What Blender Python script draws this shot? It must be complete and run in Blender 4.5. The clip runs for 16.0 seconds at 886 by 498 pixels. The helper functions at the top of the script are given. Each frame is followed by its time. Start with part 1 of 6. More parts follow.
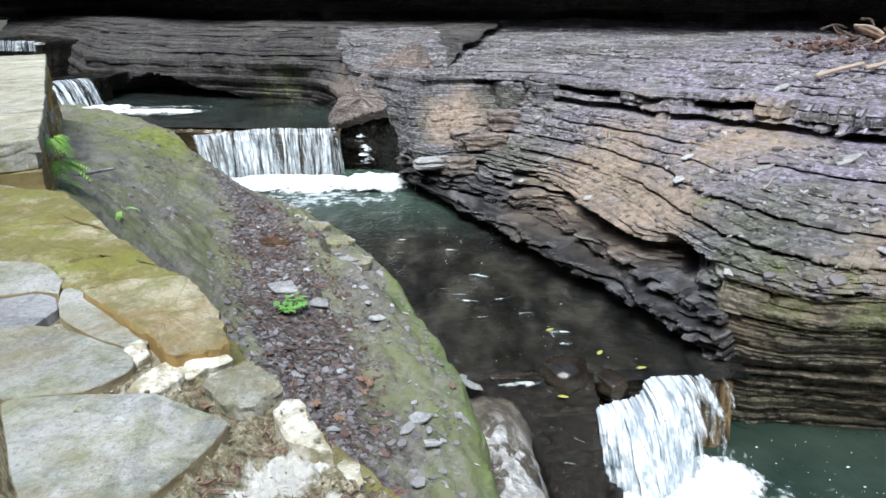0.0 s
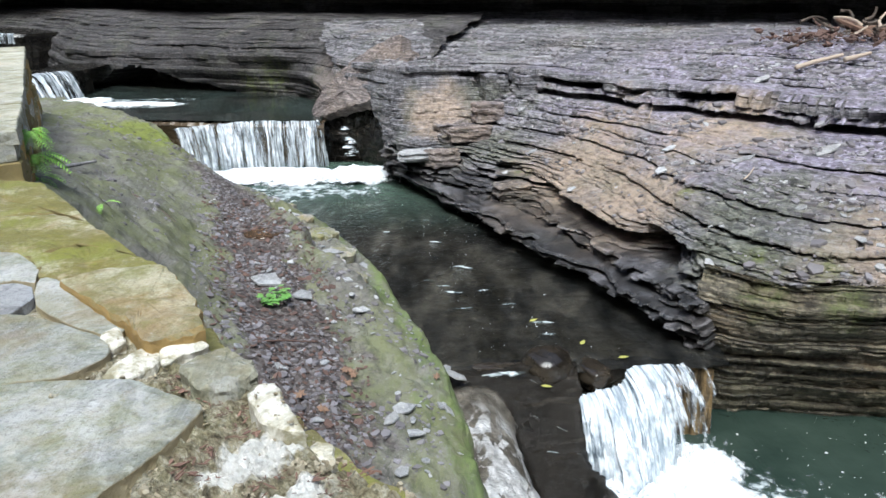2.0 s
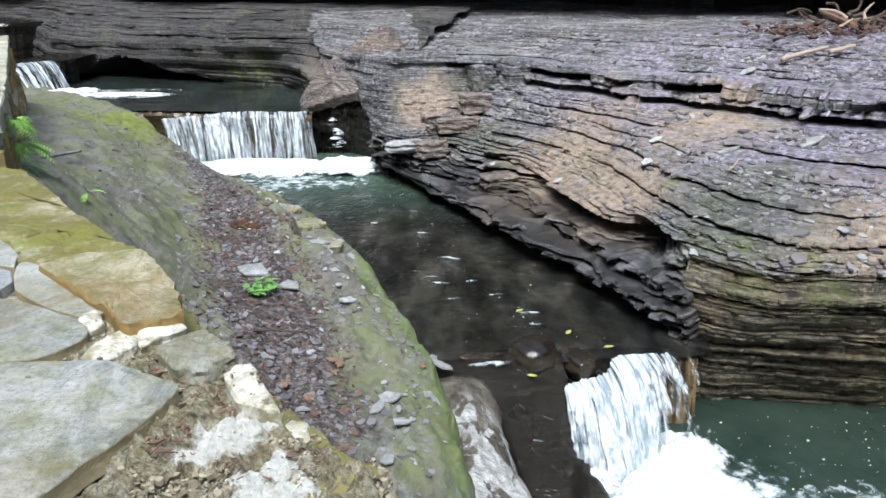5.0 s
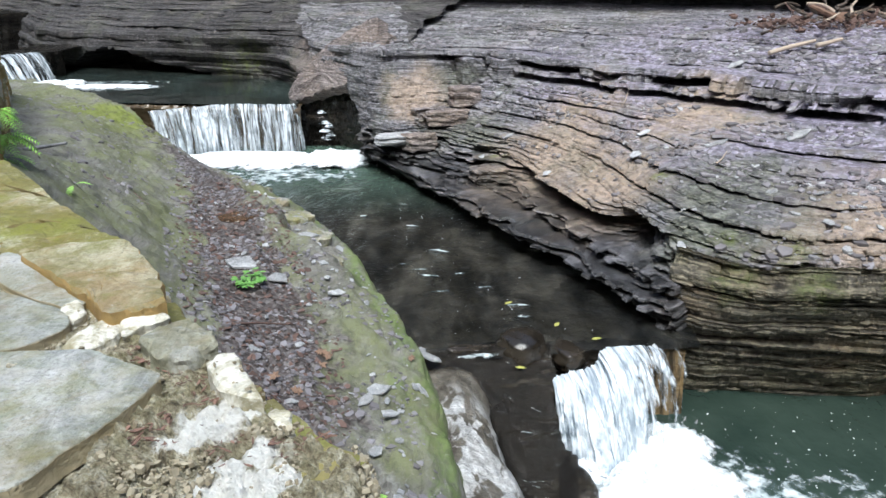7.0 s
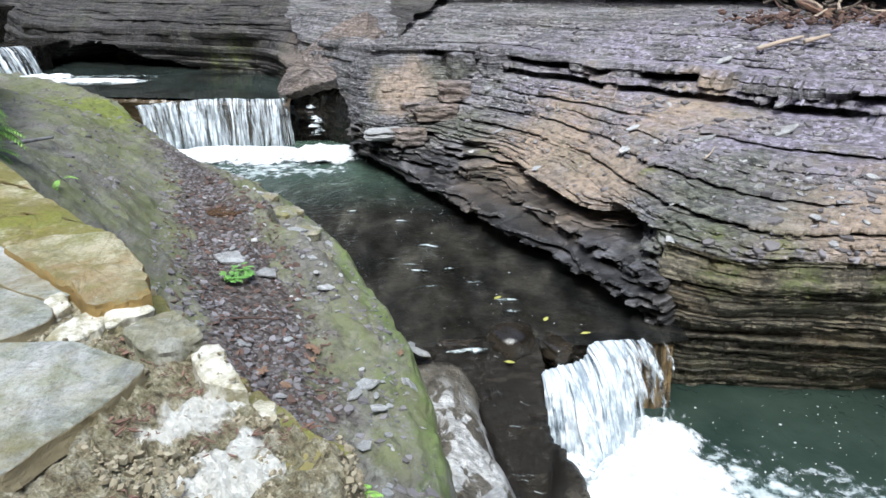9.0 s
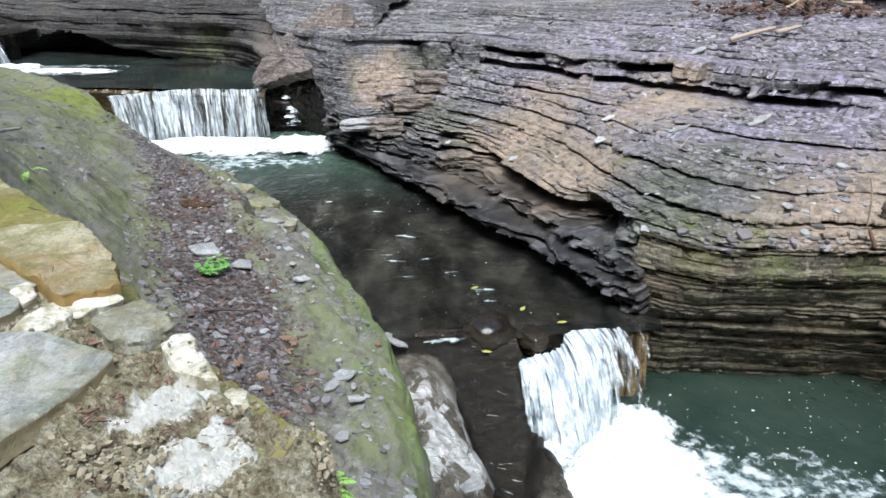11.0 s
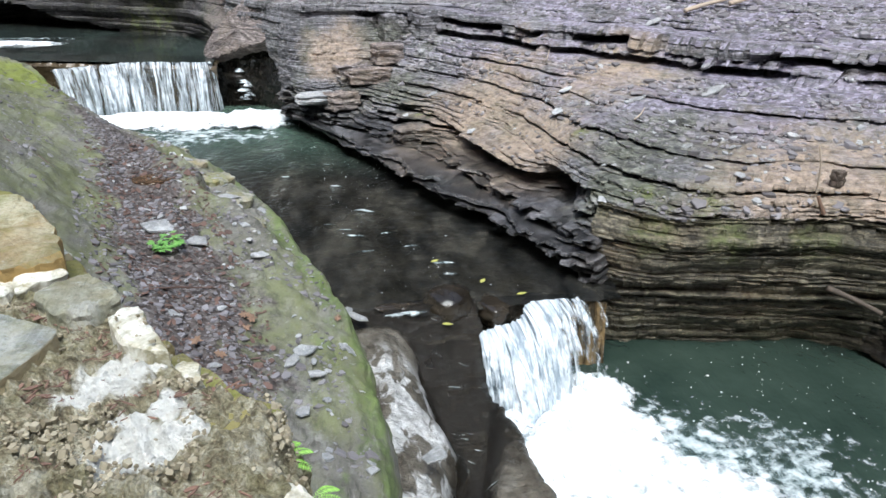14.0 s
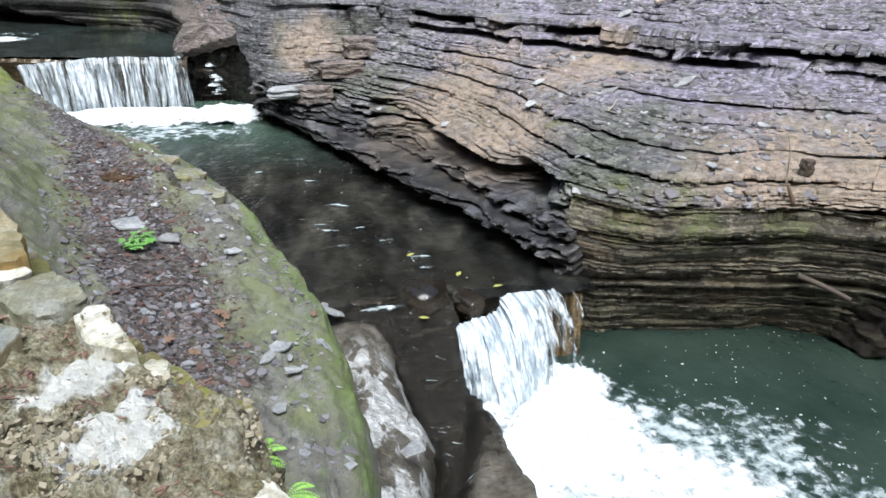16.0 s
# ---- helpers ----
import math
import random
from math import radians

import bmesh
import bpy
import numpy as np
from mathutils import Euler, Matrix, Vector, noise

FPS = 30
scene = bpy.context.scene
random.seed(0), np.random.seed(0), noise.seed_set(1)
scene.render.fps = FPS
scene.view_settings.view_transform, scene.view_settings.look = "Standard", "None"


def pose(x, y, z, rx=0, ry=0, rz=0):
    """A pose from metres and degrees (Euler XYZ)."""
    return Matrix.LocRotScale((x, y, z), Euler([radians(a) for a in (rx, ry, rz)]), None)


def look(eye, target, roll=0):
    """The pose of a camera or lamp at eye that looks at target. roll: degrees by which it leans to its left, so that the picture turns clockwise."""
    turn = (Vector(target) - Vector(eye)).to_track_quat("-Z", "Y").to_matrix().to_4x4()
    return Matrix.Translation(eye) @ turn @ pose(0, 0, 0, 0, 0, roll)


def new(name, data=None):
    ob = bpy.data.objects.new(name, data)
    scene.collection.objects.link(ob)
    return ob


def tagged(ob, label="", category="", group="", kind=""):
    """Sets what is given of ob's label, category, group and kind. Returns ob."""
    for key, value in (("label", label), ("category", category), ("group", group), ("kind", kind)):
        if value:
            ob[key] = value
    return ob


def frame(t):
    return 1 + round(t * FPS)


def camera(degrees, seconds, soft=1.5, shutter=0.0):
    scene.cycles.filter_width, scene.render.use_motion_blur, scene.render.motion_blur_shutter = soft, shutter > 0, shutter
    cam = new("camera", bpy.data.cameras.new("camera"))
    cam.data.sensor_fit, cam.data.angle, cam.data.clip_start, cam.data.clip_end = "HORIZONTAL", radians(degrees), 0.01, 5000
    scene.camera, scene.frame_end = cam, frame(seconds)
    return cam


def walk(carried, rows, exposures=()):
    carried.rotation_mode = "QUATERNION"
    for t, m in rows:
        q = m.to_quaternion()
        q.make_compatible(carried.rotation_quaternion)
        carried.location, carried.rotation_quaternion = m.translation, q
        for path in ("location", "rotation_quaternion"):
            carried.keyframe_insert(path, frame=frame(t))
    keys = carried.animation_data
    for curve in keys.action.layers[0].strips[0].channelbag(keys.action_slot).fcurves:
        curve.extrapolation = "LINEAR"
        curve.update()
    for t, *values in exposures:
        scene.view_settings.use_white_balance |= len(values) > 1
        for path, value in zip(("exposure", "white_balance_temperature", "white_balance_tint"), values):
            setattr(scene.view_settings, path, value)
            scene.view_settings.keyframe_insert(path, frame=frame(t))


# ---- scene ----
cam = camera(62.0, 16.0)
PATH = [
    (0.0, pose(0.000, 0.000, 4.326, 70.62, 0.97, -0.34)),
    (0.5, pose(0.008, -0.008, 4.323, 70.45, 0.89, -0.68)),
    (1.0, pose(0.016, -0.015, 4.319, 70.28, 0.88, -1.02)),
    (1.5, pose(0.026, -0.024, 4.317, 70.15, 0.91, -1.28)),
    (2.0, pose(0.035, -0.032, 4.316, 70.06, 0.92, -1.45)),
    (2.5, pose(0.043, -0.042, 4.314, 70.02, 0.86, -1.57)),
    (3.0, pose(0.048, -0.048, 4.312, 69.92, 0.76, -1.65)),
    (3.5, pose(0.054, -0.055, 4.309, 69.86, 0.75, -1.73)),
    (4.0, pose(0.060, -0.059, 4.305, 69.74, 0.73, -1.85)),
    (6.5, pose(0.083, -0.068, 4.291, 69.06, 0.43, -2.80)),
    (7.0, pose(0.087, -0.070, 4.288, 68.95, 0.38, -2.94)),
    (7.5, pose(0.091, -0.073, 4.286, 68.89, 0.31, -3.04)),
    (8.0, pose(0.093, -0.074, 4.283, 68.87, 0.25, -3.16)),
    (8.5, pose(0.096, -0.075, 4.280, 68.76, 0.20, -3.36)),
    (9.0, pose(0.099, -0.076, 4.278, 68.61, 0.12, -3.65)),
    (11.5, pose(0.114, -0.077, 4.260, 67.64, -0.36, -5.94)),
    (12.0, pose(0.116, -0.076, 4.255, 67.27, -0.56, -6.52)),
    (12.5, pose(0.118, -0.073, 4.250, 66.93, -0.68, -6.99)),
    (13.0, pose(0.120, -0.071, 4.246, 66.54, -0.65, -7.45)),
    (13.5, pose(0.123, -0.069, 4.243, 66.23, -0.56, -7.96)),
    (14.0, pose(0.124, -0.063, 4.237, 66.00, -0.58, -8.57)),
    (14.5, pose(0.126, -0.063, 4.236, 65.88, -0.62, -9.15)),
    (15.0, pose(0.129, -0.061, 4.235, 65.80, -0.67, -9.63)),
    (15.5, pose(0.132, -0.056, 4.231, 65.73, -0.63, -10.13)),
    (16.0, pose(0.133, -0.052, 4.226, 65.54, -0.57, -10.61)),
]
walk(cam, PATH)

# ---- daylight: soft light from the strip of sky over the gorge ----
world = bpy.data.worlds.new("sky")
scene.world = world
world.use_nodes = True
wn = world.node_tree
sky = wn.nodes.new("ShaderNodeTexSky")
sky.sky_type, sky.sun_disc = "NISHITA", False
sky.sun_elevation, sky.sun_rotation = radians(58), radians(200)
sky.air_density, sky.dust_density = 1.0, 3.0
wn.nodes["Background"].inputs["Strength"].default_value = 0.15
wn.links.new(sky.outputs[0], wn.nodes["Background"].inputs["Color"])
sun_data = bpy.data.lights.new("sun", "SUN")
sun_data.energy, sun_data.angle, sun_data.color = 2.28, radians(28), (0.875, 0.965, 1.0)
sun = new("sun", sun_data)
sun.matrix_world = look((0, 0, 30), (0.4, 5.2, 20))
scene.view_settings.exposure = 0.98

# ---- materials ----
class Nodes:
    """A small builder of node materials."""

    def __init__(self, name):
        self.mat = bpy.data.materials.new(name)
        self.mat.use_nodes = True
        self.tree = self.mat.node_tree
        self.tree.nodes.clear()
        self.out = self.add("ShaderNodeOutputMaterial")
        self.pos = self.add("ShaderNodeNewGeometry").outputs["Position"]

    def add(self, kind, **values):
        node = self.tree.nodes.new(kind)
        for key, value in values.items():
            self.put(node.inputs[key.replace("_", " ")], value)
        return node

    def put(self, socket, value):
        if isinstance(value, bpy.types.NodeSocket):
            self.tree.links.new(value, socket)
        else:
            socket.default_value = (*value, 1) if isinstance(value, tuple) and len(value) == 3 and socket.type == "RGBA" else value

    def math(self, op, a, b=0.0, c=0.0):
        node = self.add("ShaderNodeMath")
        node.operation = op
        for socket, value in zip(node.inputs, (a, b, c)):
            self.put(socket, value)
        return node.outputs[0]

    def scaled(self, sx, sy, sz, source=None):
        node = self.add("ShaderNodeVectorMath")
        node.operation = "MULTIPLY"
        self.put(node.inputs[0], source or self.pos)
        node.inputs[1].default_value = (sx, sy, sz)
        return node.outputs[0]

    def noise(self, scale, detail=4.0, rough=0.6, vector=None, warp=0.0):
        return self.add("ShaderNodeTexNoise", Vector=vector or self.pos, Scale=scale, Detail=detail, Roughness=rough, Distortion=warp).outputs["Fac"]

    def ramp(self, fac, *stops):
        node = self.add("ShaderNodeValToRGB", Fac=fac)
        el = node.color_ramp.elements
        while len(el) < len(stops):
            el.new(0.5)
        for e, (p, c) in zip(el, stops):
            e.position = p
            e.color = (*c, 1) if isinstance(c, tuple) else (c, c, c, 1)
        return node.outputs["Color"]

    def mix(self, fac, a, b, blend="MIX"):
        node = self.add("ShaderNodeMix")
        node.data_type, node.blend_type = "RGBA", blend
        for i, v in ((0, fac), (6, a), (7, b)):
            self.put(node.inputs[i], v)
        return node.outputs[2]

    def bump(self, height, strength=0.4, distance=0.02):
        return self.add("ShaderNodeBump", Height=height, Strength=strength, Distance=distance).outputs["Normal"]

    def up(self, low=0.5, high=0.9):
        """1 where the surface faces up."""
        sep = self.add("ShaderNodeSeparateXYZ", Vector=self.add("ShaderNodeNewGeometry").outputs["Normal"])
        r = self.add("ShaderNodeMapRange")
        for key, v in (("Value", sep.outputs["Z"]), ("From Min", low), ("From Max", high)):
            self.put(r.inputs[key], v)
        return r.outputs[0]

    def axis(self, which, a, b):
        """0 at the coordinate a, 1 at b, along a world axis."""
        sep = self.add("ShaderNodeSeparateXYZ", Vector=self.pos)
        r = self.add("ShaderNodeMapRange")
        for key, v in (("Value", sep.outputs[which]), ("From Min", a), ("From Max", b)):
            self.put(r.inputs[key], v)
        return r.outputs[0]

    def solid(self, color, rough=0.8, normal=None, **more):
        node = self.add("ShaderNodeBsdfPrincipled", Base_Color=color, Roughness=rough)
        if normal:
            self.put(node.inputs["Normal"], normal)
        for key, v in more.items():
            self.put(node.inputs[key.replace("_", " ")], v)
        return node.outputs[0]

    def finish(self, shader):
        self.tree.links.new(shader, self.out.inputs["Surface"])
        return self.mat


def strata_material(name, dark, mid, light, tan, tan_amount=0.5, moss=0.0, wet=0.0, litter=0.6, tan_at=(), moss_at=(), seep_shade=0.0, lichen_at=()):
    n = Nodes(name)

    def near(spots, ragged=0.9):
        """1 inside ragged round spots (x, y, z, radius)."""
        total = None
        for x, y, z, r in spots:
            d = n.add("ShaderNodeVectorMath")
            d.operation = "DISTANCE"
            n.put(d.inputs[0], n.pos)
            d.inputs[1].default_value = (x, y, z)
            f = n.math("ADD", n.math("DIVIDE", d.outputs["Value"], r), n.math("MULTIPLY", n.math("SUBTRACT", n.noise(1.4, 4, 0.65), 0.5), 2 * ragged))
            f = n.ramp(f, (0.35, 1.0), (1.0, 0.0))
            total = f if total is None else n.math("MAXIMUM", total, f)
        return total

    band = n.noise(1.0, 5, 0.65, n.scaled(0.35, 0.35, 16.0), 0.2)
    blotch = n.noise(0.55, 4, 0.6)
    grain = n.noise(28, 5, 0.7)
    col = n.ramp(band, (0.28, dark), (0.45, mid), (0.62, light), (0.8, mid))
    tanmask = n.ramp(n.noise(0.75, 3, 0.55, n.scaled(0.8, 0.8, 1.6)), (0.60 - 0.2 * tan_amount, 0.0), (0.72 - 0.2 * tan_amount, 1.0))
    if tan_at:
        tanmask = n.math("MAXIMUM", n.math("MULTIPLY", tanmask, 0.35), near(tan_at))
    col = n.mix(n.math("MULTIPLY", tanmask, 0.85), col, n.mix(band, tan, tuple(c * 0.55 for c in tan)))
    col = n.mix(n.math("MULTIPLY", n.ramp(blotch, (0.35, 1.0), (0.6, 0.0)), 0.45), col, dark)
    thin = n.noise(1.0, 4, 0.65, n.scaled(0.9, 0.9, 48.0), 0.5)
    col = n.mix(n.math("MULTIPLY", n.ramp(thin, (0.41, 1.0), (0.50, 0.0)), 0.85), col, dark)
    col = n.mix(n.math("MULTIPLY", n.ramp(thin, (0.56, 0.0), (0.63, 1.0)), 0.4), col, tuple(min(0.6, 1.55 * c) for c in light))
    col = n.mix(n.math("MULTIPLY", n.ramp(n.noise(6.0, 6, 0.75, n.scaled(1, 1, 2.5)), (0.41, 1.0), (0.52, 0.0)), 0.65), col, tuple(0.8 * c for c in dark))
    col = n.mix(n.math("MULTIPLY", n.ramp(n.noise(9.0, 5, 0.7, n.scaled(1, 1, 3.0)), (0.53, 0.0), (0.64, 1.0)), 0.6), col, tuple(min(0.62, 1.5 * c) for c in light))
    if tan_at:
        col = n.mix(n.math("MULTIPLY", near(tan_at, 0.7), 0.72), col, n.ramp(n.noise(7.0, 6, 0.7, n.scaled(1, 1, 2.0)), (0.36, tuple(0.32 * c for c in tan)), (0.50, tuple(0.85 * c for c in tan)), (0.66, tuple(1.2 * c for c in tan))))
    if lichen_at:
        col = n.mix(n.math("MULTIPLY", near(lichen_at, 0.7), 0.75), col, n.ramp(n.noise(1.0, 6, 0.75, n.scaled(6.0, 6.0, 34.0), 0.4), (0.42, (0.016, 0.017, 0.013)), (0.50, (0.085, 0.09, 0.065)), (0.62, (0.27, 0.28, 0.23))))
    # slate chips and litter gathered on the treads
    chips = n.add("ShaderNodeTexVoronoi", Vector=n.scaled(1, 1, 1.3), Scale=15.0)
    chipcol = n.ramp(chips.outputs["Color"], (0.15, (0.055, 0.046, 0.052)), (0.45, (0.21, 0.182, 0.25)), (0.6, (0.34, 0.305, 0.405)), (0.85, (0.63, 0.59, 0.74)))
    tread = n.math("MULTIPLY", n.up(0.55, 0.9), n.math("MULTIPLY", n.ramp(n.noise(1.6, 4, 0.6), (0.36, 0.0), (0.5, 1.0)), n.math("MULTIPLY", n.math("MULTIPLY", n.axis("Z", 1.2, 1.75), n.axis("Y", 17.2, 14.8)), litter)))
    if lichen_at:
        tread = n.math("MULTIPLY", tread, n.math("SUBTRACT", 1.0, n.math("MULTIPLY", near(lichen_at, 0.7), 0.85)))
    if tan_at:
        tread = n.math("MULTIPLY", tread, n.math("SUBTRACT", 1.0, n.math("MULTIPLY", near(tan_at, 0.7), 0.65)))
    chipcol = n.mix(0.35, chipcol, n.ramp(grain, (0.3, (0.10, 0.086, 0.115)), (0.7, (0.315, 0.28, 0.36))))
    col = n.mix(tread, col, chipcol)
    if moss:
        mossmask = n.math("MULTIPLY", n.ramp(n.noise(1.1, 5, 0.7), (0.56 - 0.15 * moss, 0.0), (0.7 - 0.1 * moss, 1.0)), moss)
        if moss_at:
            mossmask = n.math("MAXIMUM", n.math("MULTIPLY", mossmask, 0.3), n.math("MULTIPLY", n.math("MULTIPLY", near(moss_at), n.ramp(n.noise(6.0, 5, 0.7), (0.4, 0.0), (0.65, 1.0))), 0.85))
        col = n.mix(mossmask, col, n.mix(grain, (0.07, 0.10, 0.02), (0.20, 0.23, 0.07)))
    col = n.mix(n.math("MULTIPLY", n.math("SUBTRACT", grain, 0.35), 0.7), col, (0.02, 0.018, 0.018))
    # Darker towards the waterline: wet rock, plus the undercut's shade put into the colour.
    damp_shade = n.math("MULTIPLY", n.ramp(n.math("ADD", n.axis("Z", 0.98, 0.12), n.math("MULTIPLY", n.math("SUBTRACT", n.noise(1.8, 4, 0.6), 0.5), 1.2)), (0.18, 0.0), (0.5, 1.0)), seep_shade)
    wet_shade = n.math("MULTIPLY", damp_shade, n.ramp(thin, (0.48, 1.0), (0.62, 0.55)))
    col = n.mix(wet_shade, col, n.mix(0.9, col, (0.010, 0.0098, 0.0095)))
    height = n.math("ADD", n.math("MULTIPLY", band, 1.2), n.math("ADD", grain, n.math("MULTIPLY", n.noise(7, 5, 0.7), 0.8)))
    rough = n.ramp(n.noise(2.5, 3), (0.35, 0.75 - 0.45 * wet), (0.7, 0.95 - 0.35 * wet))
    if seep_shade:
        rough = n.mix(damp_shade, rough, (0.3, 0.3, 0.3))
    return n.finish(n.solid(col, rough, n.bump(height, 0.7, 0.03)))


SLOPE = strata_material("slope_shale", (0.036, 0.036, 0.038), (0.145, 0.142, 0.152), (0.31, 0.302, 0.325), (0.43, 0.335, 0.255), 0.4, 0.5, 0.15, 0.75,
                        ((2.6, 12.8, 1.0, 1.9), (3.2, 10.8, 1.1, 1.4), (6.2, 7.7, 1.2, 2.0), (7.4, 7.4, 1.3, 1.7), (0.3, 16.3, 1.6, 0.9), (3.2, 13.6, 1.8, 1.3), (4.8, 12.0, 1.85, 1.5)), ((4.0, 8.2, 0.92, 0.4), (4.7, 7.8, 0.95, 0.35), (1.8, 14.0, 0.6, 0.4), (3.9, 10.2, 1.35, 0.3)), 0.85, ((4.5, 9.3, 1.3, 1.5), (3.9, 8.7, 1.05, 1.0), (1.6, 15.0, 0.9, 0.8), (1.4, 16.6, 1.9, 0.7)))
# Darker than the slope's shale: the overhang's shade is put into these colours.
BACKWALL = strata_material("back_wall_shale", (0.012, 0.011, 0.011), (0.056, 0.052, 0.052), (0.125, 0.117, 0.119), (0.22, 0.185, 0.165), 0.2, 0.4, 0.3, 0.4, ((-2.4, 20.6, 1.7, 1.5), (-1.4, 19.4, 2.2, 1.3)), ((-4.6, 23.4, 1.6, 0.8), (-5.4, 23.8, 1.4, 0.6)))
BUTTRESS = strata_material("buttress_shale", (0.08, 0.066, 0.062), (0.22, 0.185, 0.172), (0.34, 0.295, 0.28), (0.34, 0.265, 0.21), 0.6, 0.1, 0.1, 0.2)
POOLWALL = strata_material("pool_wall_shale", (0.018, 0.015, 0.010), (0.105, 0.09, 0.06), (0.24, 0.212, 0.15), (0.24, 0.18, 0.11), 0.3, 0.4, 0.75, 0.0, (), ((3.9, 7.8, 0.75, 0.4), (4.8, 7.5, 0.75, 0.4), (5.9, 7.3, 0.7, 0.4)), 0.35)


def bank_material():
    n = Nodes("bank_shale")
    soft = n.noise(0.9, 5, 0.65)
    grain = n.noise(34, 5, 0.75)
    streak = n.noise(1.0, 4, 0.6, n.scaled(1.2, 0.5, 7.0), 0.4)
    col = n.ramp(soft, (0.3, (0.105, 0.10, 0.085)), (0.5, (0.175, 0.168, 0.145)), (0.7, (0.27, 0.262, 0.235)))
    col = n.mix(n.ramp(streak, (0.5, 0.0), (0.66, 0.6)), col, (0.09, 0.085, 0.07))
    lamina = n.noise(1.0, 5, 0.7, n.scaled(5.0, 1.6, 40.0), 0.5)
    col = n.mix(n.math("MULTIPLY", n.ramp(lamina, (0.36, 1.0), (0.46, 0.0)), 0.7), col, (0.05, 0.047, 0.036))
    col = n.mix(n.math("MULTIPLY", n.ramp(lamina, (0.56, 0.0), (0.66, 1.0)), 0.5), col, (0.36, 0.36, 0.33))
    green = n.ramp(n.noise(0.8, 5, 0.72, n.scaled(1.3, 0.6, 0.6)), (0.42, 0.0), (0.58, 0.72))
    col = n.mix(green, col, n.mix(grain, (0.085, 0.10, 0.03), (0.225, 0.25, 0.095)))
    rim = n.add("ShaderNodeAttribute")
    rim.attribute_name = "rim"
    edge = n.ramp(n.math("ADD", rim.outputs["Fac"], n.math("MULTIPLY", n.math("SUBTRACT", n.noise(2.6, 6, 0.75, n.scaled(1.3, 0.6, 1.0)), 0.5), 3.0)), (0.52, 0.0), (0.95, 0.75))
    col = n.mix(edge, col, n.mix(grain, (0.05, 0.088, 0.016), (0.19, 0.265, 0.07)))
    knob = n.add("ShaderNodeVectorMath")
    knob.operation = "DISTANCE"
    n.put(knob.inputs[0], n.pos)
    knob.inputs[1].default_value = (-6.0, 16.3, 1.2)
    patch = n.ramp(n.math("ADD", n.math("DIVIDE", knob.outputs["Value"], 3.2), n.math("MULTIPLY", n.math("SUBTRACT", n.noise(1.5, 5, 0.7), 0.5), 1.4)), (0.3, 0.85), (0.75, 0.0))
    col = n.mix(patch, col, n.mix(grain, (0.10, 0.125, 0.012), (0.24, 0.28, 0.05)))
    col = n.mix(n.math("MULTIPLY", n.ramp(n.noise(5.0, 6, 0.75, n.scaled(1.0, 0.5, 1.0)), (0.36, 1.0), (0.48, 0.0)), 0.55), col, (0.05, 0.05, 0.035))
    col = n.mix(n.math("MULTIPLY", n.ramp(n.noise(13.0, 5, 0.7), (0.60, 0.0), (0.70, 1.0)), 0.45), col, (0.36, 0.36, 0.32))
    soil = n.add("ShaderNodeAttribute")
    soil.attribute_name = "soil"
    soilmask = n.ramp(n.math("ADD", soil.outputs["Fac"], n.math("MULTIPLY", n.math("SUBTRACT", n.noise(2.2, 5, 0.7), 0.5), 1.3)), (0.42, 0.0), (0.6, 1.0))
    earth = n.add("ShaderNodeTexVoronoi", Vector=n.pos, Scale=26.0).outputs["Color"]
    col = n.mix(soilmask, col, n.ramp(earth, (0.2, (0.035, 0.026, 0.023)), (0.55, (0.085, 0.07, 0.065)), (0.85, (0.17, 0.155, 0.15))))
    col = n.mix(n.math("MULTIPLY", n.ramp(grain, (0.5, 0.0), (0.75, 1.0)), 0.5), col, (0.04, 0.036, 0.03))
    height = n.math("ADD", grain, n.math("MULTIPLY", n.noise(9, 5, 0.7), 1.2))
    return n.finish(n.solid(col, 0.75, n.bump(height, 0.6, 0.02)))


BANK = bank_material()


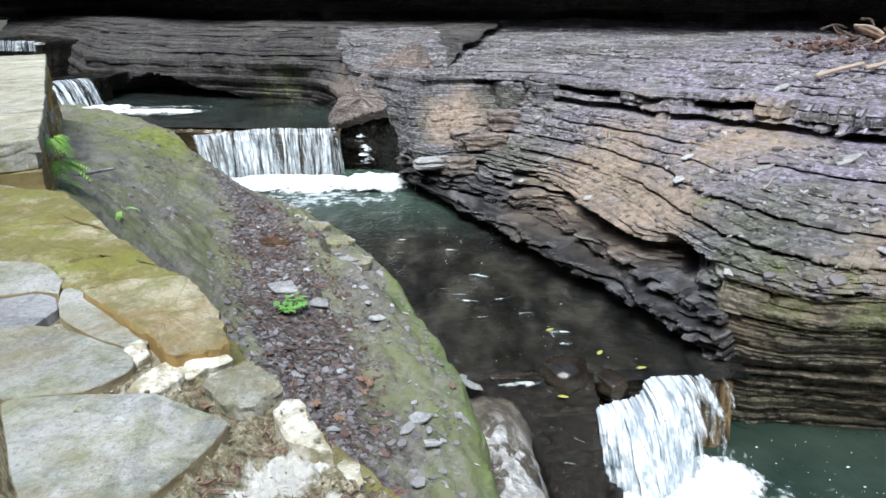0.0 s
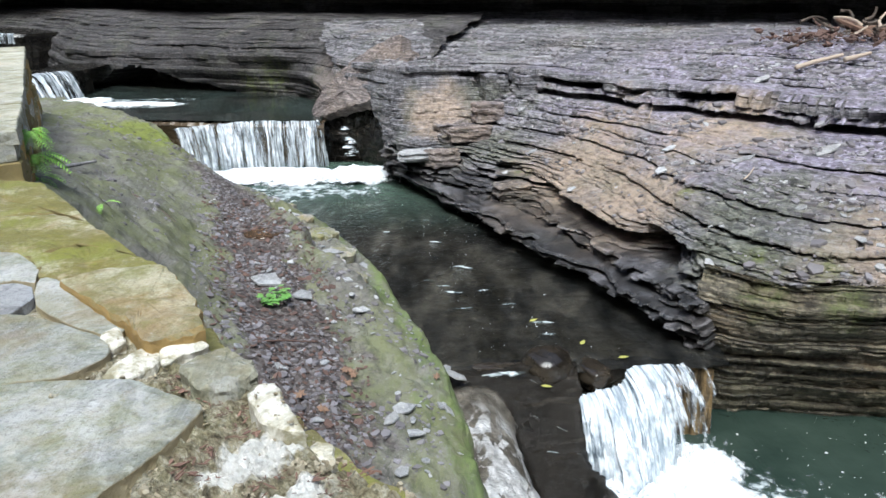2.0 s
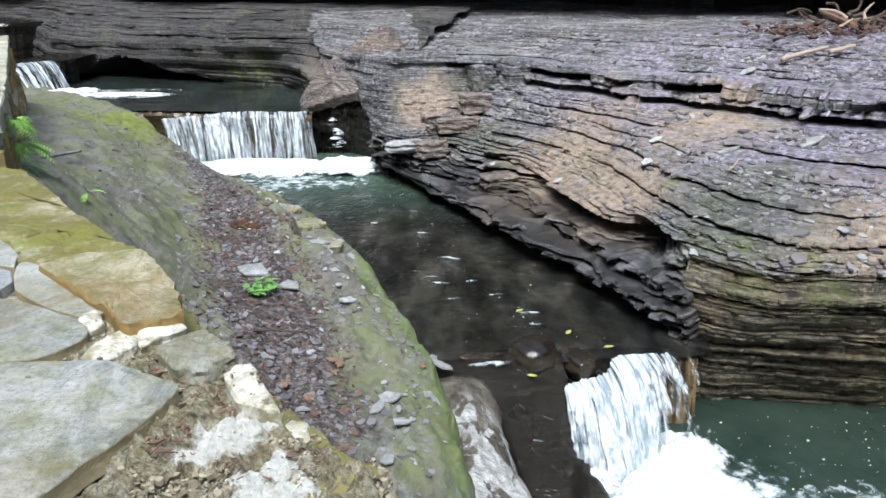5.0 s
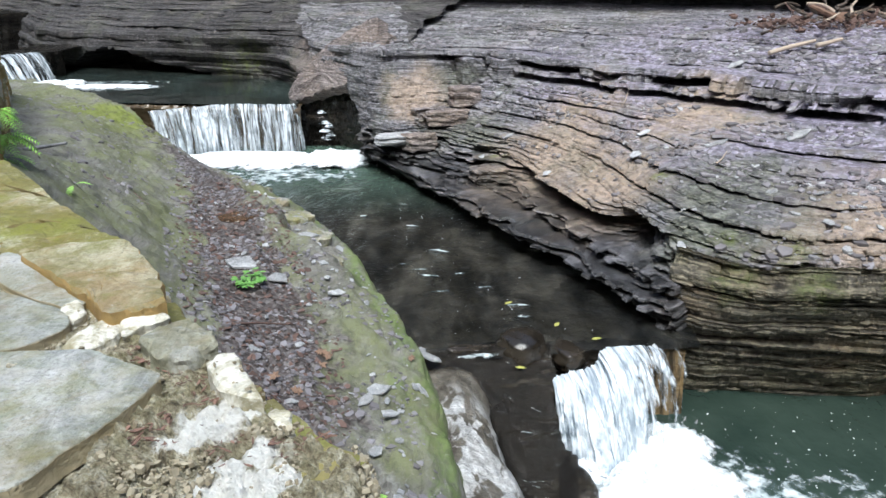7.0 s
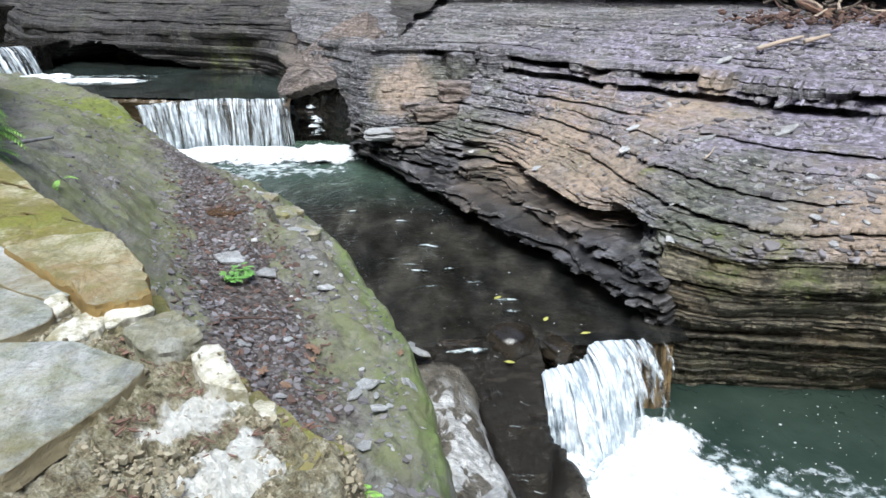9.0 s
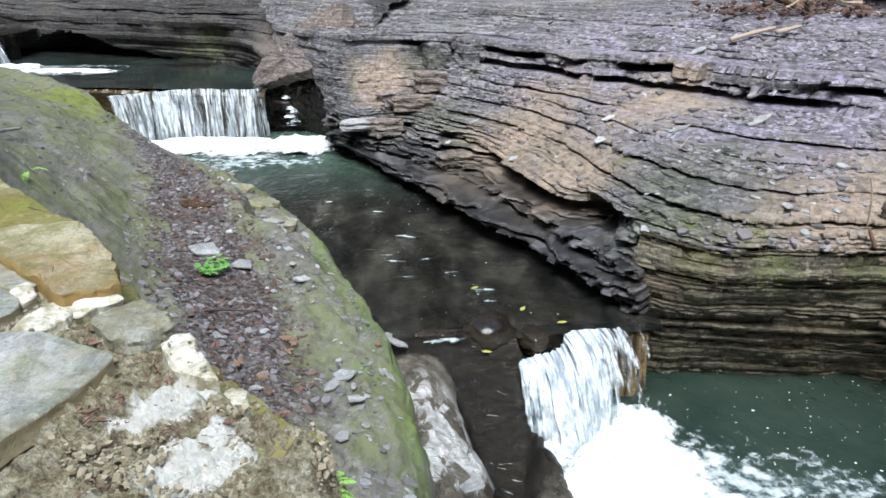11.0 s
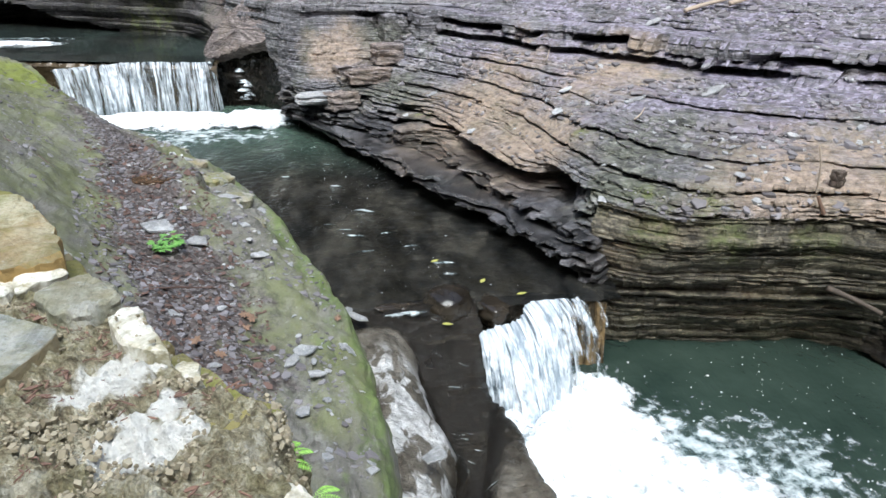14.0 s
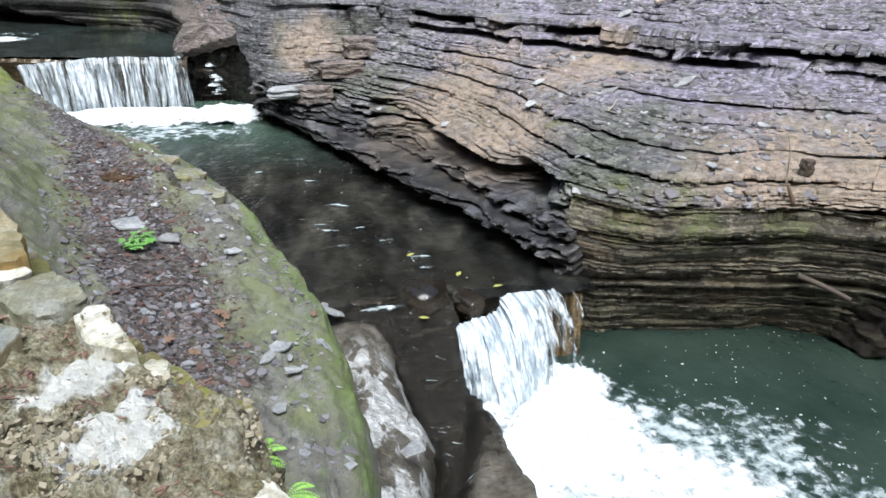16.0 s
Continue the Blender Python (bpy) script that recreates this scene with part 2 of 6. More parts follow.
def wet_rock_material():
    n = Nodes("wet_bedrock")
    a = n.noise(2.0, 5, 0.6)
    band = n.noise(1.0, 4, 0.6, n.scaled(0.6, 0.6, 9.0), 0.5)
    col = n.ramp(band, (0.3, (0.006, 0.005, 0.0035)), (0.55, (0.015, 0.012, 0.008)), (0.75, (0.034, 0.028, 0.018)))
    col = n.mix(n.math("MULTIPLY", n.math("MULTIPLY", n.axis("X", 2.65, 2.85), n.math("MULTIPLY", n.axis("X", 3.5, 3.42), n.axis("Y", 7.9, 7.7))), n.ramp(n.noise(1.0, 4, 0.6, n.scaled(14, 14, 1.5)), (0.4, 0.1), (0.6, 0.9))), col, (0.26, 0.175, 0.085))
    dry = n.add("ShaderNodeAttribute")
    dry.attribute_name = "dry"
    dryness = n.ramp(n.math("ADD", dry.outputs["Fac"], n.math("MULTIPLY", n.math("SUBTRACT", n.noise(4.0, 4, 0.6), 0.5), 0.5)), (0.35, 0.0), (0.62, 1.0))
    earth = n.ramp(n.noise(3.0, 6, 0.7), (0.38, (0.06, 0.05, 0.037)), (0.52, (0.13, 0.115, 0.09)), (0.66, (0.22, 0.20, 0.17)))
    pale = n.math("MULTIPLY", n.ramp(n.noise(3.3, 4, 0.55, n.scaled(1.3, 0.8, 1.0), 0.6), (0.47, 0.0), (0.53, 1.0)), n.math("MULTIPLY", n.axis("Y", 7.0, 6.5), n.axis("X", 1.35, 1.15)))
    earth = n.mix(pale, earth, n.ramp(n.noise(9.0, 4, 0.6), (0.35, (0.30, 0.295, 0.28)), (0.62, (0.64, 0.64, 0.63))))
    col = n.mix(dryness, col, earth)
    gloss = n.math("ADD", n.ramp(a, (0.4, 0.12), (0.7, 0.30)), n.math("MULTIPLY", dryness, 0.3))
    return n.finish(n.solid(col, gloss, n.bump(n.math("ADD", n.math("MULTIPLY", n.noise(26, 4, 0.6), 0.4), n.noise(1.0, 5, 0.65, n.scaled(9.0, 15.0, 11.0), 1.2)), 1.0, 0.05), **{"Specular IOR Level": 0.4}))


WETROCK = wet_rock_material()


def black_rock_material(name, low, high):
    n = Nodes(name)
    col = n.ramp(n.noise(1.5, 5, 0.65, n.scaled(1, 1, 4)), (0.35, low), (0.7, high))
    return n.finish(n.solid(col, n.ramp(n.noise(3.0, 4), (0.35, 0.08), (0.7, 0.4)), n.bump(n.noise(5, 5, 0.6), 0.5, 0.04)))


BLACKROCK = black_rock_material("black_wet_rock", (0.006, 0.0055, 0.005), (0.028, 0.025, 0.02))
GLOSSROCK = black_rock_material("glossy_wet_boulder", (0.010, 0.008, 0.006), (0.045, 0.036, 0.026))
BROWNROCK = black_rock_material("brown_wet_rock", (0.02, 0.014, 0.008), (0.11, 0.08, 0.045))


def bed_material():
    n = Nodes("stream_bed_rock")
    col = n.ramp(n.noise(1.3, 6, 0.7, n.scaled(1.2, 0.7, 1)), (0.38, (0.022, 0.019, 0.013)), (0.5, (0.12, 0.105, 0.075)), (0.62, (0.30, 0.275, 0.22)))
    col = n.mix(n.ramp(n.noise(9, 4, 0.6), (0.55, 0.0), (0.66, 0.7)), col, (0.03, 0.027, 0.02))
    return n.finish(n.solid(col, 0.7, n.bump(n.noise(9, 4, 0.6), 0.5, 0.03)))


BED = bed_material()


def water_material(name, shallow, deep, ripple, bump):
    n = Nodes(name)
    body = n.ramp(n.noise(0.7, 4, 0.6), (0.35, deep), (0.65, shallow))
    nz = n.bump(n.math("ADD", n.noise(ripple, 4, 0.55, n.scaled(1.0, 0.55, 1.0), 0.3), n.math("MULTIPLY", n.noise(ripple * 5, 3, 0.5), 0.15)), bump, 0.05)
    murky = n.solid(body, 0.06, nz, IOR=1.33)
    return n.finish(murky)


def mixed(n, fac, a, b):
    node = n.add("ShaderNodeMixShader")
    n.put(node.inputs[0], fac)
    n.put(node.inputs[1], a)
    n.put(node.inputs[2], b)
    return node.outputs[0]


def channel_water_material():
    n = Nodes("channel_water")
    teal = n.math("MULTIPLY", n.axis("Y", 12.6, 16.0), 1.0)
    body = n.mix(teal, n.ramp(n.noise(1.3, 5, 0.65, n.scaled(1.4, 0.6, 1), 0.5), (0.38, (0.008, 0.009, 0.009)), (0.52, (0.030, 0.030, 0.028)), (0.66, (0.095, 0.090, 0.075))), (0.065, 0.105, 0.082))
    nz = n.bump(n.math("ADD", n.noise(2.2, 4, 0.5, n.scaled(1.0, 0.5, 1.0), 0.4), n.math("MULTIPLY", n.noise(11, 3, 0.55, n.scaled(1.0, 0.6, 1.0), 0.5), 0.35)), 1.0, 0.16)
    murky = n.solid(body, 0.05, nz, IOR=1.33)
    tint = n.add("ShaderNodeBsdfTransparent", Color=(0.50, 0.49, 0.45)).outputs[0]
    return n.finish(mixed(n, n.math("MULTIPLY", n.math("SUBTRACT", 1.0, teal), 0.42), murky, tint))


CHANNEL = channel_water_material()
POOL = water_material("pool_water", (0.034, 0.053, 0.042), (0.018, 0.031, 0.025), 2.6, 0.75)
UPPERPOOL = water_material("upper_pool_water", (0.035, 0.05, 0.045), (0.014, 0.016, 0.014), 1.6, 0.25)


def white_water_material(name, stretch, low, high, tone=(0.82, 0.86, 0.9), shade=(0.34, 0.40, 0.44), gap=0.30, fray=0.0, thin=None, flow=False, flecks=None):
    """Aerated water: white and grey-blue threads, torn open here and there, frayed towards a patch's rim."""
    n = Nodes(name)
    source = None
    if flow:
        along = n.add("ShaderNodeAttribute")
        along.attribute_name = "flow"
        source = along.outputs["Vector"]
    thread = n.noise(1.0, 5, 0.62, n.scaled(*stretch, source), 0.15)
    wide = n.noise(0.23, 3, 0.5, n.scaled(*stretch, source))
    col = n.ramp(thread, (low, shade), (high, tone))
    cover = n.math("ADD", n.math("MULTIPLY", thread, 0.6), n.math("MULTIPLY", wide, 0.4))
    if fray:
        rim = n.add("ShaderNodeAttribute")
        rim.attribute_name = "rim"
        cover = n.math("SUBTRACT", cover, n.math("MULTIPLY", n.math("POWER", rim.outputs["Fac"], 2.5), fray))
        col = n.mix(n.math("MULTIPLY", n.math("POWER", rim.outputs["Fac"], 2.0), 0.6), col, shade)
    if thin:
        cover = n.math("SUBTRACT", cover, n.math("MULTIPLY", n.axis(*thin), 0.23))
    if flecks:
        spot = n.noise(1.0, 3, 0.6, n.scaled(*flecks, source), 0.6)
        torn = n.math("MULTIPLY", n.ramp(spot, (0.48, 0.0), (0.56, 1.0)), n.ramp(wide, (0.38, 0.2), (0.56, 1.0)))
        col = n.mix(n.math("MULTIPLY", torn, 0.6), col, tuple(0.75 * v for v in shade))
    cover = n.ramp(cover, (gap, 0.0), (gap + 0.14, 1.0))
    white = n.solid(col, 0.4, n.bump(thread, 0.5, 0.03))
    return n.finish(mixed(n, cover, n.add("ShaderNodeBsdfTransparent", Color=(0.98, 0.985, 0.985)).outputs[0], white))


CURTAIN = white_water_material("upper_curtain_water", (15.0, 15.0, 0.9), 0.38, 0.62, (0.78, 0.84, 0.90), (0.22, 0.26, 0.28), gap=0.42, flow=True, flecks=(9.0, 9.0, 5.0))
LOWERCURTAIN = white_water_material("lower_curtain_water", (13.0, 13.0, 3.6), 0.38, 0.60, (0.78, 0.83, 0.87), (0.26, 0.32, 0.37), gap=0.31, thin=("X", 2.55, 3.15), flow=True, flecks=(22.0, 22.0, 9.0))
FOAM = white_water_material("foam", (5.0, 5.0, 5.0), 0.32, 0.50, (0.88, 0.91, 0.94), (0.45, 0.52, 0.53), gap=0.20, fray=0.44)
LACE = white_water_material("foam_lace", (5.5, 5.5, 5.5), 0.42, 0.68, (0.68, 0.73, 0.75), (0.18, 0.25, 0.25), gap=0.42, fray=0.22)


def stone_material(name, a, b, c, moss=0.0, pale=0.0, soil=0.0, side=None):
    n = Nodes(name)
    info = n.add("ShaderNodeObjectInfo").outputs["Random"]
    big = n.noise(3.6, 6, 0.7, None, 0.6)
    grain = n.noise(75, 5, 0.75)
    mid = n.noise(17, 6, 0.75)
    vein = n.noise(5.0, 6, 0.7, n.scaled(1.0, 0.35, 1.0), 1.2)
    col = n.ramp(big, (0.34, a), (0.46, b), (0.62, c))
    flaked = n.ramp(n.noise(2.2, 5, 0.6, n.scaled(1.0, 1.6, 1.0), 1.0), (0.50, 0.0), (0.53, 1.0))
    col = n.mix(n.math("MULTIPLY", flaked, 0.6), col, tuple(min(0.7, 1.35 * v) for v in c))
    col = n.mix(n.math("MULTIPLY", n.ramp(n.noise(1.5, 4, 0.6, None, 0.4), (0.42, 1.0), (0.56, 0.0)), 0.5), col, tuple(0.6 * v for v in a))
    col = n.mix(n.math("MULTIPLY", n.ramp(mid, (0.42, 0.0), (0.62, 1.0)), 0.55), col, c)
    col = n.mix(n.math("MULTIPLY", n.ramp(vein, (0.38, 1.0), (0.48, 0.0)), 0.4), col, tuple(0.45 * v for v in a))
    col = n.mix(n.math("MULTIPLY", n.ramp(grain, (0.5, 0.0), (0.68, 1.0)), 0.55), col, tuple(0.3 * v for v in a))
    col = n.mix(n.math("MULTIPLY", n.ramp(n.noise(26, 4, 0.6), (0.62, 0.0), (0.68, 1.0)), 0.55), col, (0.62, 0.62, 0.57))
    if pale:
        col = n.mix(n.math("MULTIPLY", n.ramp(n.noise(9, 5, 0.65, None, 0.5), (0.52, 0.0), (0.62, 1.0)), pale), col, (0.66, 0.64, 0.56))
    if moss:
        m = n.math("MULTIPLY", n.ramp(n.noise(4.5, 6, 0.75), (0.50 - 0.12 * moss, 0.0), (0.64 - 0.12 * moss, 1.0)), moss)
        col = n.mix(n.math("MULTIPLY", n.ramp(n.noise(3.4, 5, 0.7, None, 0.7), (0.50, 0.0), (0.60, 1.0)), 0.8 * moss), col, n.mix(mid, (0.16, 0.085, 0.02), (0.46, 0.30, 0.10)))
        col = n.mix(m, col, n.mix(n.noise(40, 4, 0.7), (0.09, 0.085, 0.015), (0.30, 0.27, 0.06)))
        col = n.mix(n.math("MULTIPLY", n.ramp(n.noise(2.6, 6, 0.75, None, 0.4), (0.53, 0.0), (0.62, 1.0)), 0.65 * moss), col, n.mix(n.noise(55, 4, 0.7), (0.10, 0.12, 0.01), (0.36, 0.38, 0.05)))
    if side:
        # rust-stained broken faces
        col = n.mix(n.math("SUBTRACT", 0.9, n.math("MULTIPLY", n.up(0.35, 0.8), 0.9)), col, n.mix(mid, side, tuple(0.4 * v for v in side)))
    if soil:
        col = n.mix(n.math("MULTIPLY", n.ramp(n.noise(6.5, 5, 0.7), (0.44, 0.0), (0.56, 1.0)), soil), col, n.ramp(n.noise(45, 4, 0.7), (0.35, (0.035, 0.025, 0.018)), (0.7, (0.15, 0.11, 0.075))))
    col = n.mix(n.math("MULTIPLY", info, 0.2), col, (0.16, 0.15, 0.12))
    height = n.math("ADD", n.math("MULTIPLY", mid, 1.6), n.math("ADD", grain, n.math("MULTIPLY", vein, 1.2)))
    return n.finish(n.solid(col, 0.85, n.bump(height, 0.9, 0.010)))


FLAG = stone_material("grey_flagstone", (0.23, 0.25, 0.21), (0.40, 0.425, 0.375), (0.60, 0.615, 0.57), 0.4, 0.45, side=(0.66, 0.54, 0.32))
MOSSY = stone_material("mossy_sandstone", (0.27, 0.21, 0.09), (0.43, 0.36, 0.19), (0.58, 0.52, 0.36), 0.9, side=(0.40, 0.30, 0.12))
OCHRE = stone_material("ochre_sandstone", (0.34, 0.23, 0.09), (0.48, 0.37, 0.20), (0.58, 0.52, 0.37), 0.7, side=(0.70, 0.44, 0.14))


def limestone_material():
    """Bleached lime-crusted stone with olive moss and earth caught in its hollows."""
    n = Nodes("pale_limestone")
    wide, mid, grit = n.noise(7.0, 5, 0.7, None, 0.5), n.noise(24, 6, 0.72), n.noise(90, 4, 0.7)
    col = n.ramp(mid, (0.33, (0.46, 0.42, 0.32)), (0.46, (0.68, 0.65, 0.55)), (0.60, (0.85, 0.835, 0.76)))
    col = n.mix(n.ramp(wide, (0.49, 0.0), (0.60, 0.85)), col, n.mix(mid, (0.15, 0.13, 0.06), (0.46, 0.41, 0.25)))
    col = n.mix(n.math("MULTIPLY", n.ramp(grit, (0.58, 0.0), (0.68, 1.0)), 0.4), col, (0.25, 0.20, 0.12))
    return n.finish(n.solid(col, 0.9, n.bump(n.math("ADD", n.math("MULTIPLY", mid, 1.5), grit), 0.6, 0.008)))


PALESTONE = limestone_material()
CAPSTONE = stone_material("weathered_capstone", (0.36, 0.35, 0.25), (0.50, 0.49, 0.38), (0.64, 0.63, 0.52), 0.3)


def mortar_material():
    """Crumbled, mossy lime mortar: pale lumps, olive crust, dark pits."""
    n = Nodes("crumbling_mortar")
    lumps, grit, wide = n.noise(26, 6, 0.75, None, 0.6), n.noise(110, 4, 0.7), n.noise(5.5, 5, 0.7)
    col = n.ramp(lumps, (0.32, (0.06, 0.046, 0.03)), (0.42, (0.24, 0.20, 0.125)), (0.52, (0.42, 0.375, 0.25)), (0.64, (0.68, 0.64, 0.51)))
    col = n.mix(n.ramp(wide, (0.46, 0.0), (0.62, 0.6)), col, n.ramp(lumps, (0.36, (0.07, 0.06, 0.022)), (0.62, (0.34, 0.305, 0.13))))
    col = n.mix(n.math("MULTIPLY", n.ramp(n.noise(7.5, 5, 0.7, None, 0.5), (0.54, 0.0), (0.64, 1.0)), 0.7), col, (0.66, 0.63, 0.52))
    bleached = None
    for x, y, r in ((-0.40, 1.245, 0.06), (-0.35, 1.31, 0.075), (-0.30, 1.375, 0.055), (-0.285, 1.165, 0.04), (-0.225, 1.205, 0.042), (-0.30, 1.07, 0.05), (-0.235, 1.095, 0.06), (-0.17, 1.12, 0.045)):
        d = n.add("ShaderNodeVectorMath")
        d.operation = "DISTANCE"
        n.put(d.inputs[0], n.scaled(1, 1, 0))
        d.inputs[1].default_value = (x, y, 0)
        f = n.ramp(n.math("ADD", n.math("DIVIDE", d.outputs["Value"], 1.08 * r), n.math("MULTIPLY", n.math("SUBTRACT", n.noise(20, 6, 0.7), 0.5), 1.2)), (0.80, 1.0), (1.05, 0.0))
        bleached = f if bleached is None else n.math("MAXIMUM", bleached, f)
    col = n.mix(n.math("MULTIPLY", bleached, 0.95), col, n.ramp(lumps, (0.26, (0.64, 0.60, 0.50)), (0.38, (0.90, 0.875, 0.80)), (0.55, (0.96, 0.95, 0.90))))
    col = n.mix(n.math("MULTIPLY", n.ramp(grit, (0.50, 0.0), (0.66, 1.0)), n.math("SUBTRACT", 0.45, n.math("MULTIPLY", bleached, 0.4))), col, (0.06, 0.05, 0.03))
    return n.finish(n.solid(col, 0.92, n.bump(n.math("ADD", n.math("MULTIPLY", lumps, 2.0), grit), 1.0, 0.014)))


MORTAR = mortar_material()
SLATE = stone_material("slate_chip", (0.12, 0.115, 0.12), (0.22, 0.215, 0.225), (0.36, 0.355, 0.37))
LEDGE = stone_material("ledge_stone", (0.14, 0.14, 0.12), (0.27, 0.265, 0.24), (0.42, 0.41, 0.37), moss=0.5)
PALESLATE = stone_material("pale_slate", (0.22, 0.225, 0.23), (0.33, 0.34, 0.35), (0.46, 0.47, 0.48))


def plain_material(name, a, b, rough=0.8, scale=20.0):
    n = Nodes(name)
    f = n.noise(scale, 4, 0.6)
    r = n.add("ShaderNodeNewGeometry").outputs["Random Per Island"]
    col = n.mix(n.math("ADD", n.math("MULTIPLY", f, 0.5), n.math("MULTIPLY", r, 0.6)), a, b)
    return n.finish(n.solid(col, rough, n.bump(f, 0.4, 0.004)))


LITTER = plain_material("slate_litter", (0.044, 0.037, 0.036), (0.275, 0.262, 0.28), 0.65, 6)
LEAF = plain_material("dry_leaf", (0.10, 0.055, 0.04), (0.24, 0.15, 0.10), 0.8)
NEEDLES = plain_material("brown_litter", (0.05, 0.03, 0.025), (0.17, 0.105, 0.085), 0.9)
WOOD = plain_material("bleached_wood", (0.26, 0.20, 0.15), (0.52, 0.44, 0.36), 0.8, 9)
DARKWOOD = plain_material("dark_driftwood", (0.03, 0.024, 0.018), (0.12, 0.09, 0.07), 0.7, 9)
GREEN = plain_material("fern_green", (0.15, 0.38, 0.04), (0.36, 0.64, 0.13), 0.55)
HERB = plain_material("herb_green", (0.06, 0.19, 0.03), (0.17, 0.38, 0.09), 0.6)
BARK = plain_material("red_brown_bark", (0.09, 0.048, 0.036), (0.29, 0.17, 0.125), 0.85)
CRUMBS = plain_material("mortar_crumbs", (0.16, 0.125, 0.075), (0.46, 0.41, 0.30), 0.9, 30)
MOSS = plain_material("yellow_moss", (0.06, 0.05, 0.018), (0.36, 0.31, 0.12), 0.95, 34)

# ---- geometry helpers ----
def spline(points, u):
    """Catmull-Rom through points, u from 0 to 1."""
    k = len(points) - 1
    f = min(max(u, 0.0), 0.999999) * k
    i = int(f)
    t = f - i
    p0, p1, p2, p3 = (Vector(points[min(max(j, 0), k)]) for j in (i - 1, i, i + 1, i + 2))
    return 0.5 * (2 * p1 + (p2 - p0) * t + (2 * p0 - 5 * p1 + 4 * p2 - p3) * t * t + (3 * p1 - p0 - 3 * p2 + p3) * t ** 3)


def fnoise(x, y, z=0.0, octaves=4):
    return noise.fractal(Vector((x, y, z)), 0.9, 2.1, octaves)


def grid_mesh(name, rows, smooth=False, closed=False):
    """A mesh from rows of equally many points."""
    w = len(rows[0])
    verts = [tuple(p) for row in rows for p in row]
    faces = []
    for r in range(len(rows) - 1):
        for c in range(w if closed else w - 1):
            d = (c + 1) % w
            faces.append((r * w + c, r * w + d, (r + 1) * w + d, (r + 1) * w + c))
    me = bpy.data.meshes.new(name)
    me.from_pydata(verts, [], faces)
    me.polygons.foreach_set("use_smooth", [smooth] * len(me.polygons))
    me.update()
    return me


def solid_object(name, me, material, parent=None, label=""):
    me.materials.append(material)
    ob = new(name, me)
    if parent:
        ob.parent = parent
    if label:
        ob["label"] = label
    return ob


def part(name, bm, material, parent=None, label="", smooth=False):
    me = bpy.data.meshes.new(name)
    bm.to_mesh(me)
    bm.free()
    if smooth:
        me.polygons.foreach_set("use_smooth", [True] * len(me.polygons))
    return solid_object(name, me, material, parent, label)


def strata_rows(rails, samples, seed, beds, wave=0.03, rough=0.05, blocky=1.0, vary=None, swell=0.0, patch=0.45, carve=None):
    """Rows for a wall of nearly level beds. rails: (height, [(x, y), ...]) from low to high, all with as many points.
    beds(z, rng): the thickness, stand, recess and unevenness of the bed that begins at height z. Each bed has a
    dark recess under it that comes and goes along its length."""
    rng = random.Random(seed)
    us = [i / (samples - 1) for i in range(samples)]
    curves = [(z, [spline([(x, y, 0) for x, y in pts], u) for u in us]) for z, pts in rails]
    middle = curves[len(curves) // 2][1]
    out = []
    for i in range(samples):
        t = middle[min(i + 4, samples - 1)] - middle[max(i - 4, 0)]
        out.append(Vector((t.y, -t.x, 0)).normalized())

    def place(i, z):
        for (z0, c0), (z1, c1) in zip(curves, curves[1:]):
            if z <= z1:
                f = max((z - z0) / (z1 - z0), 0.0)
                return c0[i] + (c1[i] - c0[i]) * f
        return curves[-1][1][i]

    rows, z, top, k = [], curves[0][0], curves[-1][0], 0
    while z < top:
        h, stand, cut, amp, open_part, steady, steep = beds(z, rng)
        slit = open_part * h
        z1 = min(z + h, top)
        for level, push in ((z, -cut), (z + slit, -cut), (z + slit * 1.25, 0.0), (z + 0.6 * h, 0.35 * amp), (z1 - 0.006, -0.1 * amp)):
            row = []
            for i in range(samples):
                p = place(i, z + steep * (min(level, top) - z))
                a = fnoise(p.x * 0.9, p.y * 0.9, k * 3.7)
                b = fnoise(p.x * 4.5, p.y * 4.5, k * 1.9, 4)
                cell = noise.cell(Vector((us[i] * samples * 0.10 + 0.9 * a, k * 1.37, seed)))
                gone = min(1.0, max(0.0, patch + steady + 2.4 * noise.noise(Vector((p.x * 0.9, p.y * 0.9, k * 0.8 + 9.0)))))
                m = vary(us[i], level, p) if vary else 1.0
                big = swell * fnoise(p.x * 0.55, p.y * 0.55, level * 0.5 + seed, 3)
                d = big + m * (stand + 1.5 * amp * a + blocky * amp * (cell - 0.5)) + rough * (b + 0.45 * fnoise(p.x * 15, p.y * 15, k * 2.3, 2)) + m * (push * gone if push < 0 else push)
                if carve:
                    d -= carve(p, level)
                q = p + out[i] * d
                lift = wave * fnoise(p.x * 0.45, p.y * 0.45, z * 0.3, 3) + 0.014 * b
                row.append((q.x, q.y, level + lift))
            rows.append(row)
        z, k = z1, k + 1
    return rows


